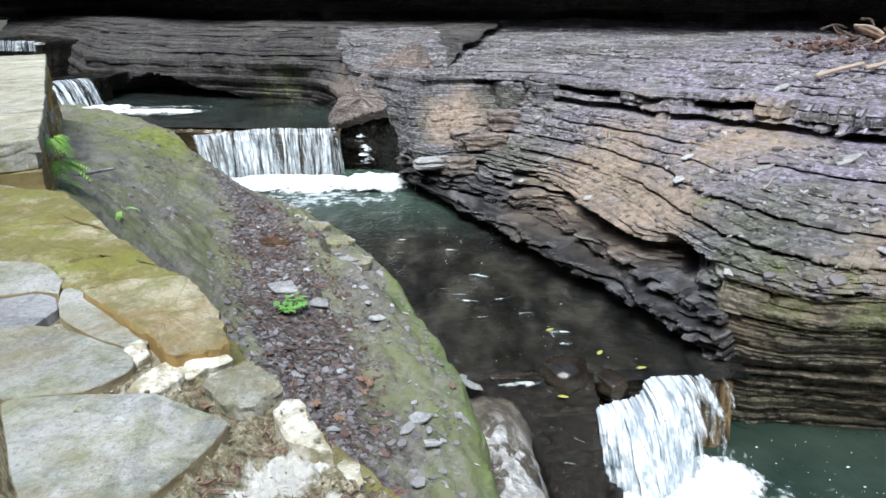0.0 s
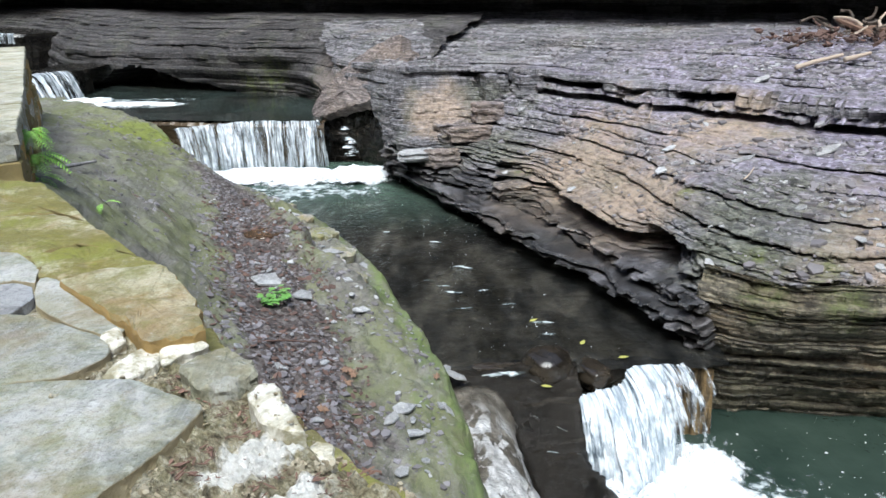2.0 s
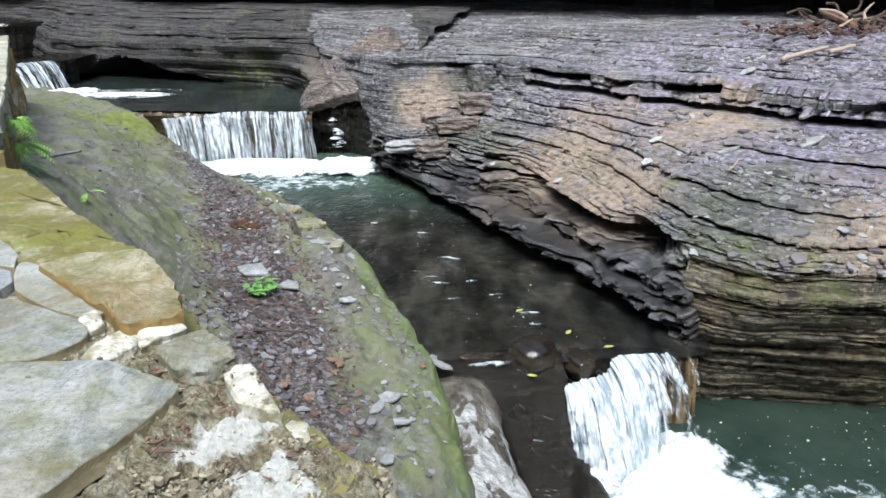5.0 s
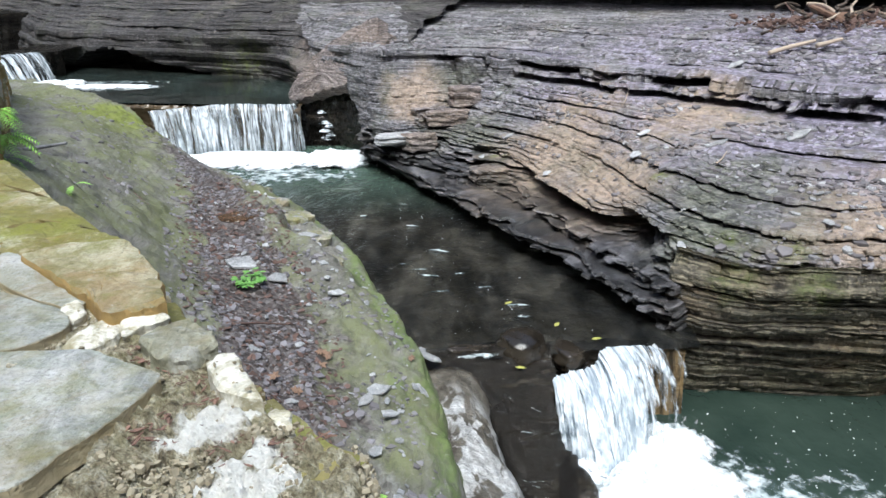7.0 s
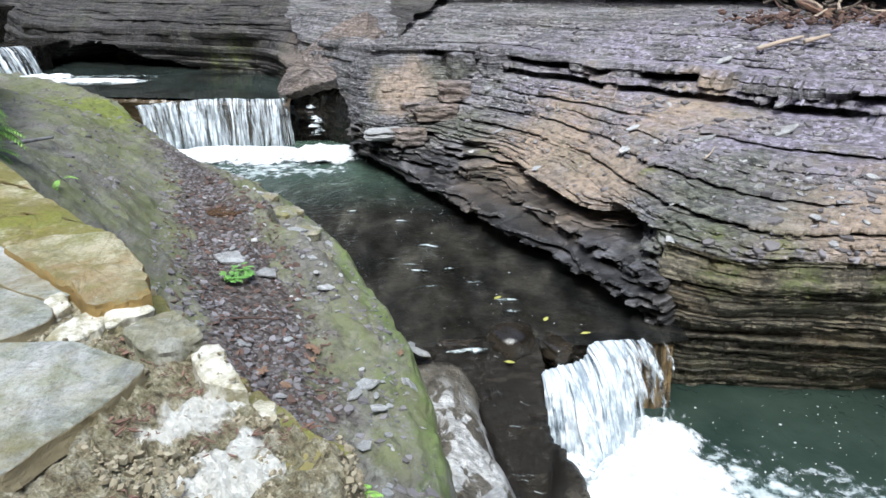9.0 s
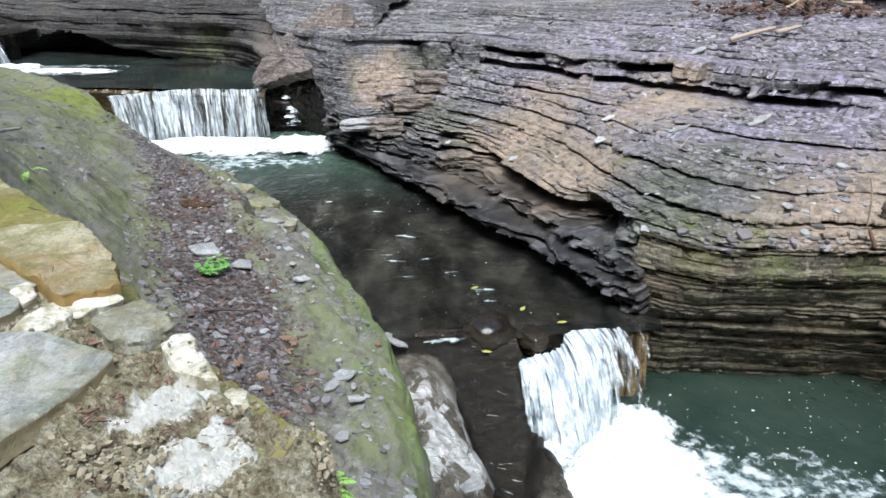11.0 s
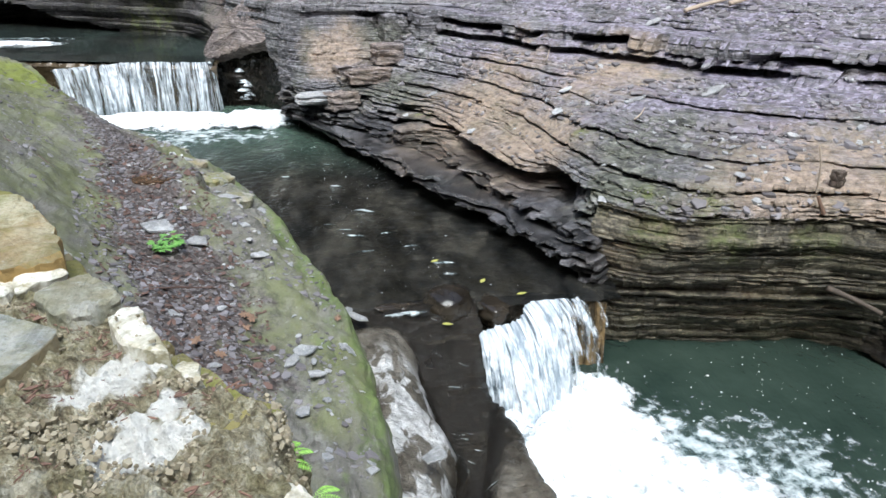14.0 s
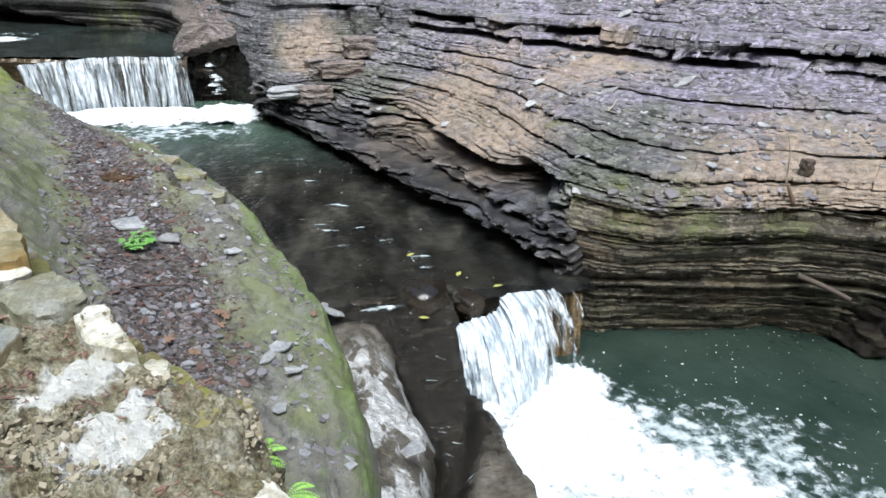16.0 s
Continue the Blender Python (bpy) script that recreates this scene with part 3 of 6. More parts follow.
# ---- the gorge: far slope of bedded shale ----
slope_rails = [
    (-0.5, [(-1.0, 17.0), (-0.45, 16.4), (0.30, 14.6), (1.25, 12.4), (2.0, 10.6), (2.75, 9.4), (3.36, 7.95), (3.8, 8.45), (4.7, 8.5), (5.6, 8.4), (6.6, 8.1), (7.4, 7.2), (7.9, 5.4), (8.2, 2.5), (8.6, -3)]),
    (0.0, [(-0.9, 16.9), (-0.2, 16.6), (0.75, 15.0), (1.75, 12.9), (2.5, 11.2), (3.0, 9.7), (3.40, 8.0), (3.8, 8.3), (4.65, 8.3), (5.5, 8.2), (6.4, 7.95), (7.2, 7.1), (7.7, 5.4), (8.0, 2.5), (8.5, -3)]),
    (0.5, [(-0.8, 16.3), (-0.35, 15.5), (0.6, 14.6), (1.75, 13.3), (2.35, 11.4), (2.80, 9.7), (3.32, 8.1), (3.9, 7.95), (4.6, 7.85), (5.4, 7.8), (6.3, 7.6), (7.1, 6.9), (7.6, 5.4), (8.0, 2.5), (8.5, -3)]),
    (1.0, [(-0.8, 16.4), (-0.2, 15.5), (0.9, 15.3), (2.3, 13.7), (3.05, 11.7), (3.30, 10.2), (3.45, 8.9), (4.0, 7.85), (4.7, 7.6), (5.4, 7.5), (6.2, 7.3), (7.1, 6.8), (7.6, 5.4), (8.1, 2.5), (8.6, -3)]),
    (1.4, [(-0.7, 16.7), (0.0, 16.1), (1.2, 16.0), (2.6, 14.4), (3.5, 12.3), (3.75, 10.9), (4.05, 9.6), (4.55, 8.6), (5.1, 8.15), (5.8, 8.0), (6.7, 7.8), (7.6, 7.2), (8.2, 5.6), (8.7, 2.5), (9.2, -3)]),
    (2.0, [(-0.7, 17.0), (0.1, 16.8), (1.3, 16.7), (2.8, 15.7), (4.1, 13.7), (4.9, 12.6), (5.5, 11.8), (6.2, 11.1), (6.9, 10.4), (7.6, 9.8), (8.5, 9.0), (9.2, 8.0), (9.8, 6.0), (10.2, 2.5), (10.6, -3)]),
    (2.46, [(-0.7, 17.3), (0.1, 17.2), (0.9, 17.0), (2.7, 16.25), (4.2, 14.7), (5.4, 13.3), (6.1, 12.7), (6.8, 12.0), (7.7, 11.2), (8.6, 10.4), (9.5, 9.5), (10.3, 8.4), (10.9, 6.2), (11.2, 2.5), (11.6, -3)]),
    (2.9, [(-0.7, 19.2), (0.2, 19.0), (1.4, 18.7), (3.3, 17.8), (4.8, 16.2), (6.1, 14.7), (6.9, 13.8), (7.8, 13.0), (8.7, 12.2), (9.8, 11.4), (10.9, 10.4), (11.8, 9.0), (12.4, 6.5), (12.6, 2.5), (13.0, -3)]),
    (3.28, [(-0.6, 22.0), (0.5, 21.8), (2.0, 21.4), (4.2, 20.2), (6.0, 18.6), (7.6, 17.0), (8.7, 16.0), (9.8, 15.0), (11.0, 14.0), (12.2, 13.0), (13.4, 11.6), (14.2, 9.8), (14.8, 7.0), (15.0, 2.5), (15.4, -3)]),
]
slope_rails.insert(2, (0.24, [(-0.9, 16.3), (-0.42, 15.5), (0.40, 13.65), (1.27, 11.6), (1.95, 10.0), (2.58, 8.85), (3.26, 7.85), (3.8, 8.2), (4.6, 8.15), (5.5, 8.05), (6.4, 7.85), (7.2, 7.0), (7.7, 5.4), (8.0, 2.5), (8.5, -3)]))
# upstream the slope runs on over the hollow beside the upper fall
heads = {-0.5: (-0.9, 17.6), 0.0: (-0.8, 17.6), 0.24: (-0.8, 17.5), 0.5: (-0.8, 17.5), 1.0: (-0.9, 17.5), 1.4: (-1.3, 18.2), 2.0: (-2.3, 19.6), 2.46: (-2.6, 20.6), 2.9: (-2.9, 22.2), 3.28: (-3.2, 24.5), 3.4: (-2.0, 28.0)}
behind = [(4.0, 8.9), (4.7, 8.8), (5.6, 8.7), (6.8, 8.3), (7.7, 7.3), (8.2, 5.5), (8.6, 2.5), (9.1, -3)]
slope_rails.append((3.4, [(x + 2.2, y + 4.0) for x, y in slope_rails[-1][1]]))
upper_rails = [(z, [heads[z]] + (pts[:7] + behind if z < 0.9 else pts)) for z, pts in slope_rails if z >= 0.0]
pool_tail = [(7.8, 5.4), (8.1, 2.5), (8.6, -3)]
pool_rails = [
    (-1.7, [(3.34, 8.2), (3.85, 8.15), (4.7, 8.05), (5.6, 8.0), (6.45, 7.8), (7.15, 7.05)] + pool_tail),
    (-0.9, [(3.34, 8.2), (3.85, 8.10), (4.7, 8.0), (5.6, 7.96), (6.45, 7.76), (7.12, 7.0)] + pool_tail),
    (0.0, [(3.30, 8.25), (3.85, 7.88), (4.7, 7.70), (5.5, 7.58), (6.3, 7.36), (7.05, 6.85)] + pool_tail),
    (0.45, [(3.30, 8.25), (3.9, 7.74), (4.7, 7.50), (5.5, 7.42), (6.25, 7.22), (7.0, 6.75)] + pool_tail),
    (0.72, [(3.34, 8.3), (3.95, 7.74), (4.7, 7.48), (5.45, 7.40), (6.2, 7.22), (7.05, 6.75)] + pool_tail),
    (1.0, [(3.5, 8.5), (4.0, 7.9), (4.7, 7.66), (5.45, 7.56), (6.25, 7.38), (7.1, 6.85)] + pool_tail),
]


LONG_CRACKS = (1.24, 1.46, 1.76)


def slope_beds(z, rng):
    """Thickness, stand, recess, unevenness, open part of the recess, how unbroken it is, and how far the face leans back with the slope."""
    if z < 0.34:
        return 0.10, rng.uniform(-0.02, 0.06), 0.5, 0.05, 0.6, 0.5, 0.2
    if z < 0.86:
        h = rng.choice((0.022, 0.03, 0.038, 0.05, 0.075))
        return h, rng.uniform(-0.09, 0.10), rng.choice((0.3, 0.5, 0.8)), 0.07, rng.uniform(0.5, 0.7), 0.25, rng.choice((0.1, 0.3, 0.6))
    if any(z < line <= z + 0.06 for line in LONG_CRACKS):
        return 0.10, 0.06, 0.5, 0.07, 0.34, 0.25, 0.5
    if z < 1.02:
        return rng.uniform(0.03, 0.06), rng.uniform(-0.03, 0.05), rng.choice((0.10, 0.2)), 0.05, 0.45, 0.1, 0.5
    if z < 1.45:
        return rng.choice((0.022, 0.03, 0.04, 0.06, 0.10)), rng.uniform(-0.05, 0.06), rng.choice((0.03, 0.05, 0.08, 0.10, 0.25)), 0.055, rng.uniform(0.18, 0.36), -0.1, rng.choice((0.9, 0.75, 0.5))
    if z < 2.0:
        return rng.choice((0.03, 0.05, 0.08, 0.14)), rng.uniform(-0.04, 0.05), rng.choice((0.01, 0.03, 0.04, 0.06, 0.25)), 0.06, rng.uniform(0.12, 0.26), -0.2, rng.choice((0.95, 0.8, 0.6))
    if z < 2.20:
        return 2.24 - z, 0.02, 0.9, 0.10, 0.5, 0.2, 0.6
    if z < 2.40:
        return 2.50 - z, 0.22, 1.0, 0.12, 0.4, 0.45, 0.25
    return rng.uniform(0.05, 0.13), rng.uniform(-0.07, 0.08), rng.choice((0.03, 0.06, 0.25)), 0.08, 0.25, -0.15, 0.8


def clamp(v):
    return min(1.0, max(0.0, v))


def slope_relief(u, z, p):
    """How strongly the beds stand out: most in the undercut plates over the channel, least on the worn slope and the smooth buttress beside the fall."""
    low = clamp((1.15 - z) / 0.45)
    ledge = math.exp(-((z - 2.3) / 0.16) ** 2) * max(0.25, clamp((p.x - 1.0) / 5.0))
    worn = math.exp(-((p.x - 2.9) ** 2 + (p.y - 12.2) ** 2) / 1.6) + 0.8 * math.exp(-((p.x - 4.6) ** 2 + (p.y - 12.4) ** 2) / 1.5) + 0.7 * math.exp(-((p.x - 6.4) ** 2 + (p.y - 8.3) ** 2) / 1.2)
    wild = 1.2 * noise.noise(Vector((p.x * 0.6, p.y * 0.6, z * 1.5 + 3.0)))
    buttress = clamp((1.25 - p.x) / 0.5) * clamp((p.y - 15.0) / 0.7) * clamp((z - 0.98) / 0.15) * clamp((2.75 - z) / 0.2)
    strong = max(0.3, 0.55 + 0.8 * low + 1.0 * ledge + 0.5 * max(-0.5, wild) - (0.5 * min(1.0, worn) if z > 0.8 else 0.0) - (0.15 if z > 2.55 else 0.0))
    return strong * (1 - 0.9 * buttress)


def slope_hollow(p, z):
    """A tan slab that stands proud over a black hollow, and a smaller hollow at the foot of the slope upstream."""
    slab = math.exp(-((p.x - 2.45) ** 2 + (p.y - 11.9) ** 2) / 1.1) + math.exp(-((p.x - 3.0) ** 2 + (p.y - 10.7) ** 2) / 0.5)
    d = 0.0
    if 0.86 < z < 1.22:
        d -= 0.30 * min(1.0, slab) * clamp((1.22 - z) / 0.3)
    elif 0.66 < z <= 0.86:
        d += 0.35 * min(1.0, slab)
    if 0.60 < z < 1.02:
        d += 0.95 * math.exp(-((p.x - 3.30) ** 2 + (p.y - 9.5) ** 2) / 0.22)
    if 0.55 < z < 0.9:
        d += 0.4 * math.exp(-((p.x - 0.5) ** 2 + (p.y - 15.0) ** 2) / 0.12)
    return d


slope_rows = strata_rows(upper_rails, 1100, 3, slope_beds, 0.08, 0.05, 1.2, slope_relief, 0.14, 0.36, slope_hollow)
slope_points = np.array([p for row in slope_rows for p in row])


def on_slope(x, y):
    """The height of the slope's surface at a place."""
    away = np.hypot(slope_points[:, 0] - x, slope_points[:, 1] - y)
    return float(slope_points[away < max(0.09, away.min() + 0.01), 2].max())


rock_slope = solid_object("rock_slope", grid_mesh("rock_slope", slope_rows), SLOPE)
tagged(rock_slope, "stepped slope of grey and tan bedded shale with slate litter", "rock slope", kind="structure")
pool_wall = solid_object("pool_wall", grid_mesh("pool_wall", strata_rows(pool_rails, 520, 11, lambda z, rng: (rng.choice((0.04, 0.06, 0.09, 0.13)), rng.uniform(-0.05, 0.05), rng.choice((0.01, 0.02, 0.03, 0.10)), 0.035, rng.uniform(0.12, 0.25), -0.1, rng.choice((0.9, 0.7, 0.4))), 0.10, 0.035, 0.4, None, 0.15, 0.25)), POOLWALL)
tagged(pool_wall, "curved undercut wall of dark wet shale round the plunge pool", "rock wall", kind="structure")

# ---- back wall behind the upper pool, with a low cave at the water ----
back_line = [(-24, 41), (-17, 34), (-12.5, 27.4), (-9.5, 25.5), (-7.6, 24.8), (-5.6, 23.9), (-4.2, 23.3), (-3.2, 21.9), (-2.7, 20.5), (-2.0, 19.7), (-1.3, 19.0), (-0.7, 17.9), (-0.5, 16.9)]
back_rails = [
    (-0.6, back_line),
    (1.1, back_line),
    (1.75, [(-24, 41), (-17, 34), (-12.5, 27.4), (-9.5, 25.4), (-7.6, 24.6), (-5.6, 23.7), (-4.1, 23.1), (-3.0, 20.9), (-2.5, 19.5), (-1.8, 18.8), (-1.1, 18.1), (-0.7, 17.4), (-0.6, 17.0)]),
    (2.3, [(-24, 41.5), (-17, 34.5), (-12.5, 27.7), (-9.5, 25.6), (-7.6, 24.7), (-5.6, 23.6), (-4.0, 22.9), (-2.4, 21.2), (-1.4, 19.8), (-0.7, 18.6), (-0.4, 18.0), (-0.2, 17.5), (-0.1, 17.2)]),
    (3.0, [(-24, 43), (-17, 36), (-12.5, 29.5), (-9.5, 26.8), (-7.4, 25.6), (-5.4, 24.4), (-3.8, 23.6), (-2.0, 22.0), (-0.8, 20.8), (0.0, 19.6), (0.3, 19.0), (0.5, 18.6), (0.6, 18.4)]),
    (3.4, [(-24, 44), (-17, 37), (-12.5, 31), (-9.5, 28.4), (-7.4, 27.2), (-5.4, 26.0), (-3.6, 25.2), (-1.6, 23.8), (-0.2, 22.8), (0.6, 22.0), (1.0, 21.6), (1.3, 21.4), (1.5, 21.2)]),
]
back_rails.append((3.5, [(x + 1.0, y + 5.0) for x, y in back_rails[-1][1]]))


def cave(p, z):
    """A low black cave at the water, highest upstream and tailing off towards the fall."""
    roof = float(np.interp(p.x, (-11.4, -10.6, -9.8, -8.9, -7.9, -6.9, -5.6), (1.1, 1.62, 1.82, 1.72, 1.42, 1.28, 1.0))) + 0.03 * fnoise(p.x * 2, 3.0)
    return 2.2 * clamp((roof - z) / 0.05)


def wall_beds(z, rng):
    thin = z > 2.2
    return rng.uniform(0.05, 0.16) if thin else rng.uniform(0.08, 0.30), rng.uniform(-0.06, 0.07), rng.choice((0.0, 0.03, 0.2)) if thin else rng.choice((0.0, 0.0, 0.03)), 0.05, 0.15, -0.15, 0.85


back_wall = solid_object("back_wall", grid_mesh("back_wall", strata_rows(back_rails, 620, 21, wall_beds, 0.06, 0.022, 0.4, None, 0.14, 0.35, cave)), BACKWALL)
tagged(back_wall, "dark layered shale wall behind the upper pool", "rock wall", kind="structure")

# The hollow's shade is put into the near-black colour of this wet wall.
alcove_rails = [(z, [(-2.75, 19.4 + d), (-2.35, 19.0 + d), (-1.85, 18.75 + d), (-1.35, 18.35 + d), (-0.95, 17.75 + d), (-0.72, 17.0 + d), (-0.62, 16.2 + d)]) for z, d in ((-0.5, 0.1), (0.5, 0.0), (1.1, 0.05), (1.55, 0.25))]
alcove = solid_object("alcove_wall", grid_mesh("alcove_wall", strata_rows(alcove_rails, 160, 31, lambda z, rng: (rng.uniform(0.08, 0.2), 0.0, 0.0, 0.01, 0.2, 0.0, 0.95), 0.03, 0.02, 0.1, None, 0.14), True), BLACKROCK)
tagged(alcove, "wet hollow beside the upper fall, its shade put into near-black rock", "rock wall", kind="structure")

# ---- cliffs that close the gorge ----
def cliff(name, line, z0, z1, seed, material, lean, label, notch=0.0):
    """A cliff over a line; notch: how deep the dark hollow at its foot is."""
    n = notch / max(math.hypot(*lean), 0.01)
    back = [(x - lean[0] * n, y - lean[1] * n) for x, y in line]
    rails = [(z0 - 0.3, back), (z0 + 1.0, back), (z0 + 1.15, [(x + lean[0], y + lean[1]) for x, y in line]), (z1, [(x + 2 * lean[0], y + 2 * lean[1]) for x, y in line])]
    ob = solid_object(name, grid_mesh(name, strata_rows(rails, 200, seed, lambda z, rng: (rng.uniform(0.25, 0.6), rng.uniform(-0.2, 0.2), rng.choice((0.1, 0.3, 0.6)), 0.2, 0.3, 0.0, 0.9), 0.12, 0.15)), material)
    return tagged(ob, label, "cliff", kind="structure")


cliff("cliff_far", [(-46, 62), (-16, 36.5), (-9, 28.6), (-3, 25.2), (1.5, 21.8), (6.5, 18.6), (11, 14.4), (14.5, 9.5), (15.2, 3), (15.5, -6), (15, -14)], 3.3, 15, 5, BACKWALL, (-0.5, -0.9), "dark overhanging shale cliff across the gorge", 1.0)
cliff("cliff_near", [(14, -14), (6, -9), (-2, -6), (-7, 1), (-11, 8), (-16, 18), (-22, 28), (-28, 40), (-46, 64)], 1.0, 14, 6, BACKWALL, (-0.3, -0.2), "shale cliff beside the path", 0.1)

ground = solid_object("ground", grid_mesh("ground", [[(x, y, -1.75 + 0.1 * fnoise(x * 0.3, y * 0.3)) for x in np.linspace(-60, 60, 61)] for y in np.linspace(-60, 80, 71)]), WETROCK)
tagged(ground, "dark wet bedrock under the stream", "ground", kind="structure")


# ---- near bank: slope from the path wall, shelf of slate, mossy edge over the water ----
def bank_point(v, across):
    """v: along the stream, 0 downstream; across: 0 at the wall side, 1 under water."""
    stations = [
        [(-7, -2.0, 2.6), (-3.4, -2, 2.5), (-1.5, -2, 0.9), (-0.6, -2, 0.5), (0.42, -2, 0.25), (0.62, -2, -1.3)],
        [(-7, 2.0, 2.6), (-3.2, 2, 2.5), (-1.5, 2, 0.9), (-0.6, 2, 0.5), (0.42, 2.2, 0.25), (0.62, 2.2, -1.2)],
        [(-7, 5.0, 2.7), (-3.3, 5, 2.5), (-1.6, 5, 0.9), (-0.6, 5, 0.52), (0.42, 5, 0.25), (0.62, 5, -0.6)],
        [(-7.5, 7.2, 2.8), (-3.8, 7.2, 2.45), (-2.15, 7.1, 0.98), (-0.9, 7, 0.50), (0.17, 7.1, 0.22), (0.40, 7.1, -0.5)],
        [(-8.5, 9.2, 2.8), (-4.5, 9.2, 2.15), (-2.75, 9.1, 0.98), (-1.5, 9, 0.70), (-0.42, 9.1, 0.26), (-0.15, 9.2, -0.5)],
        [(-9.5, 11.2, 2.8), (-5.1, 11.2, 1.98), (-3.25, 11, 1.0), (-2.2, 11, 0.82), (-1.10, 11.0, 0.30), (-0.8, 11.2, -0.5)],
        [(-10.5, 13.4, 2.8), (-6.1, 13.4, 1.85), (-4.1, 13.2, 0.98), (-3.2, 13.2, 0.72), (-2.35, 13.2, 0.26), (-2.0, 13.4, -0.5)],
        [(-12, 15.8, 2.8), (-7.1, 15.6, 1.62), (-5.2, 15.2, 1.15), (-4.5, 15.1, 0.65), (-3.85, 15.2, 0.2), (-3.5, 15.4, -0.5)],
        [(-14, 18.4, 2.0), (-9.0, 18.0, 1.45), (-6.9, 17.4, 1.42), (-6.2, 17.0, 1.15), (-5.6, 16.9, 0.35), (-5.2, 17.1, -0.5)],
        [(-16, 21, 1.9), (-11.5, 20.5, 1.4), (-9.0, 19.8, 1.40), (-8.2, 19.6, 1.28), (-7.0, 19.0, 1.0), (-6.3, 18.6, -0.2)],
        [(-18, 24, 2.0), (-14, 23.5, 1.5), (-11.4, 22.4, 1.3), (-10.6, 22.2, 1.2), (-9.9, 21.8, 1.0), (-9.2, 21.3, 0.1)],
        [(-23, 33, 2.2), (-19, 31, 1.8), (-16.4, 29.4, 1.6), (-15.4, 28.8, 1.4), (-14.6, 28.2, 1.0), (-14, 27.5, 0.1)],
    ]
    cross = [spline([s[k] for s in stations], v) for k in range(6)]
    f = min(across, 0.999999) * 5
    i = int(f)
    return 0.35 * spline(cross, across) + 0.65 * cross[i].lerp(cross[i + 1], f - i)


bank_rows = []
for i in range(620):
    v = i / 619
    row = []
    for j in range(190):
        a = j / 189
        p = bank_point(v, a)
        rough = 0.085 * fnoise(p.x * 0.9, p.y * 0.9, 2.0) + 0.04 * fnoise(p.x * 3.5 + p.y, p.y * 2.0, 5.0) + 0.045 * fnoise(a * 16, v * 10, 9.0) + 0.016 * fnoise(p.x * 12, p.y * 12, 7.0, 3)
        # low steps where the shale has split along its beds
        step = 0.07
        z = p.z + rough
        f = z / step
        z = 0.55 * z + 0.45 * step * (math.floor(f) + min(1.0, (f - math.floor(f)) * 3.0))
        # blocks broken out of the rim upstream, leaving notches that face the water
        broken = max(0.0, min(1.0, (p.y - 7.9) / 0.6, (13.6 - p.y) / 0.8)) * max(0.0, 1 - abs(a - 0.66) / 0.16)
        saw = (p.y * 0.62 + p.x * 0.9 + 0.35 * fnoise(p.x * 0.8, p.y * 0.8, 12.0)) % 1.0
        z += broken * 0.32 * (min(saw / 0.82, (1 - saw) / 0.18) - 0.5)
        p = Vector((p.x + 0.05 * fnoise(p.y * 1.3, p.z * 2, 4.0) + 0.07 * broken * fnoise(p.y * 2.2, 8.0), p.y, z))
        row.append(p)
    bank_rows.append(row)
bank = solid_object("bank", grid_mesh("bank", bank_rows, True), BANK)
soil = bank.data.attributes.new("soil", "FLOAT", "POINT")
soil.data.foreach_set("value", [max(0.0, min(1.0, 7 * (j / 189 - 0.34), 3.5 * (0.72 + 0.11 * max(0.0, 1 - i / 250) - j / 189), 9 * (0.66 - i / 619))) for i in range(620) for j in range(190)])
rim = bank.data.attributes.new("rim", "FLOAT", "POINT")
rim.data.foreach_set("value", [max(0.0, 1 - abs(j / 189 - 0.82) / 0.14) for i in range(620) for j in range(190)])
tagged(bank, "worn shale bank with moss and slate chips", "rock bank", kind="structure")

# ---- bed of the channel, and the rock apron beside the lower fall ----
def pool_edge(y):
    return 1.74 + 0.133 * max(0.0, 6.9 - y) + 0.07 * fnoise(y * 2.5, 1.0) + 0.03 * fnoise(y * 8, 2.0)


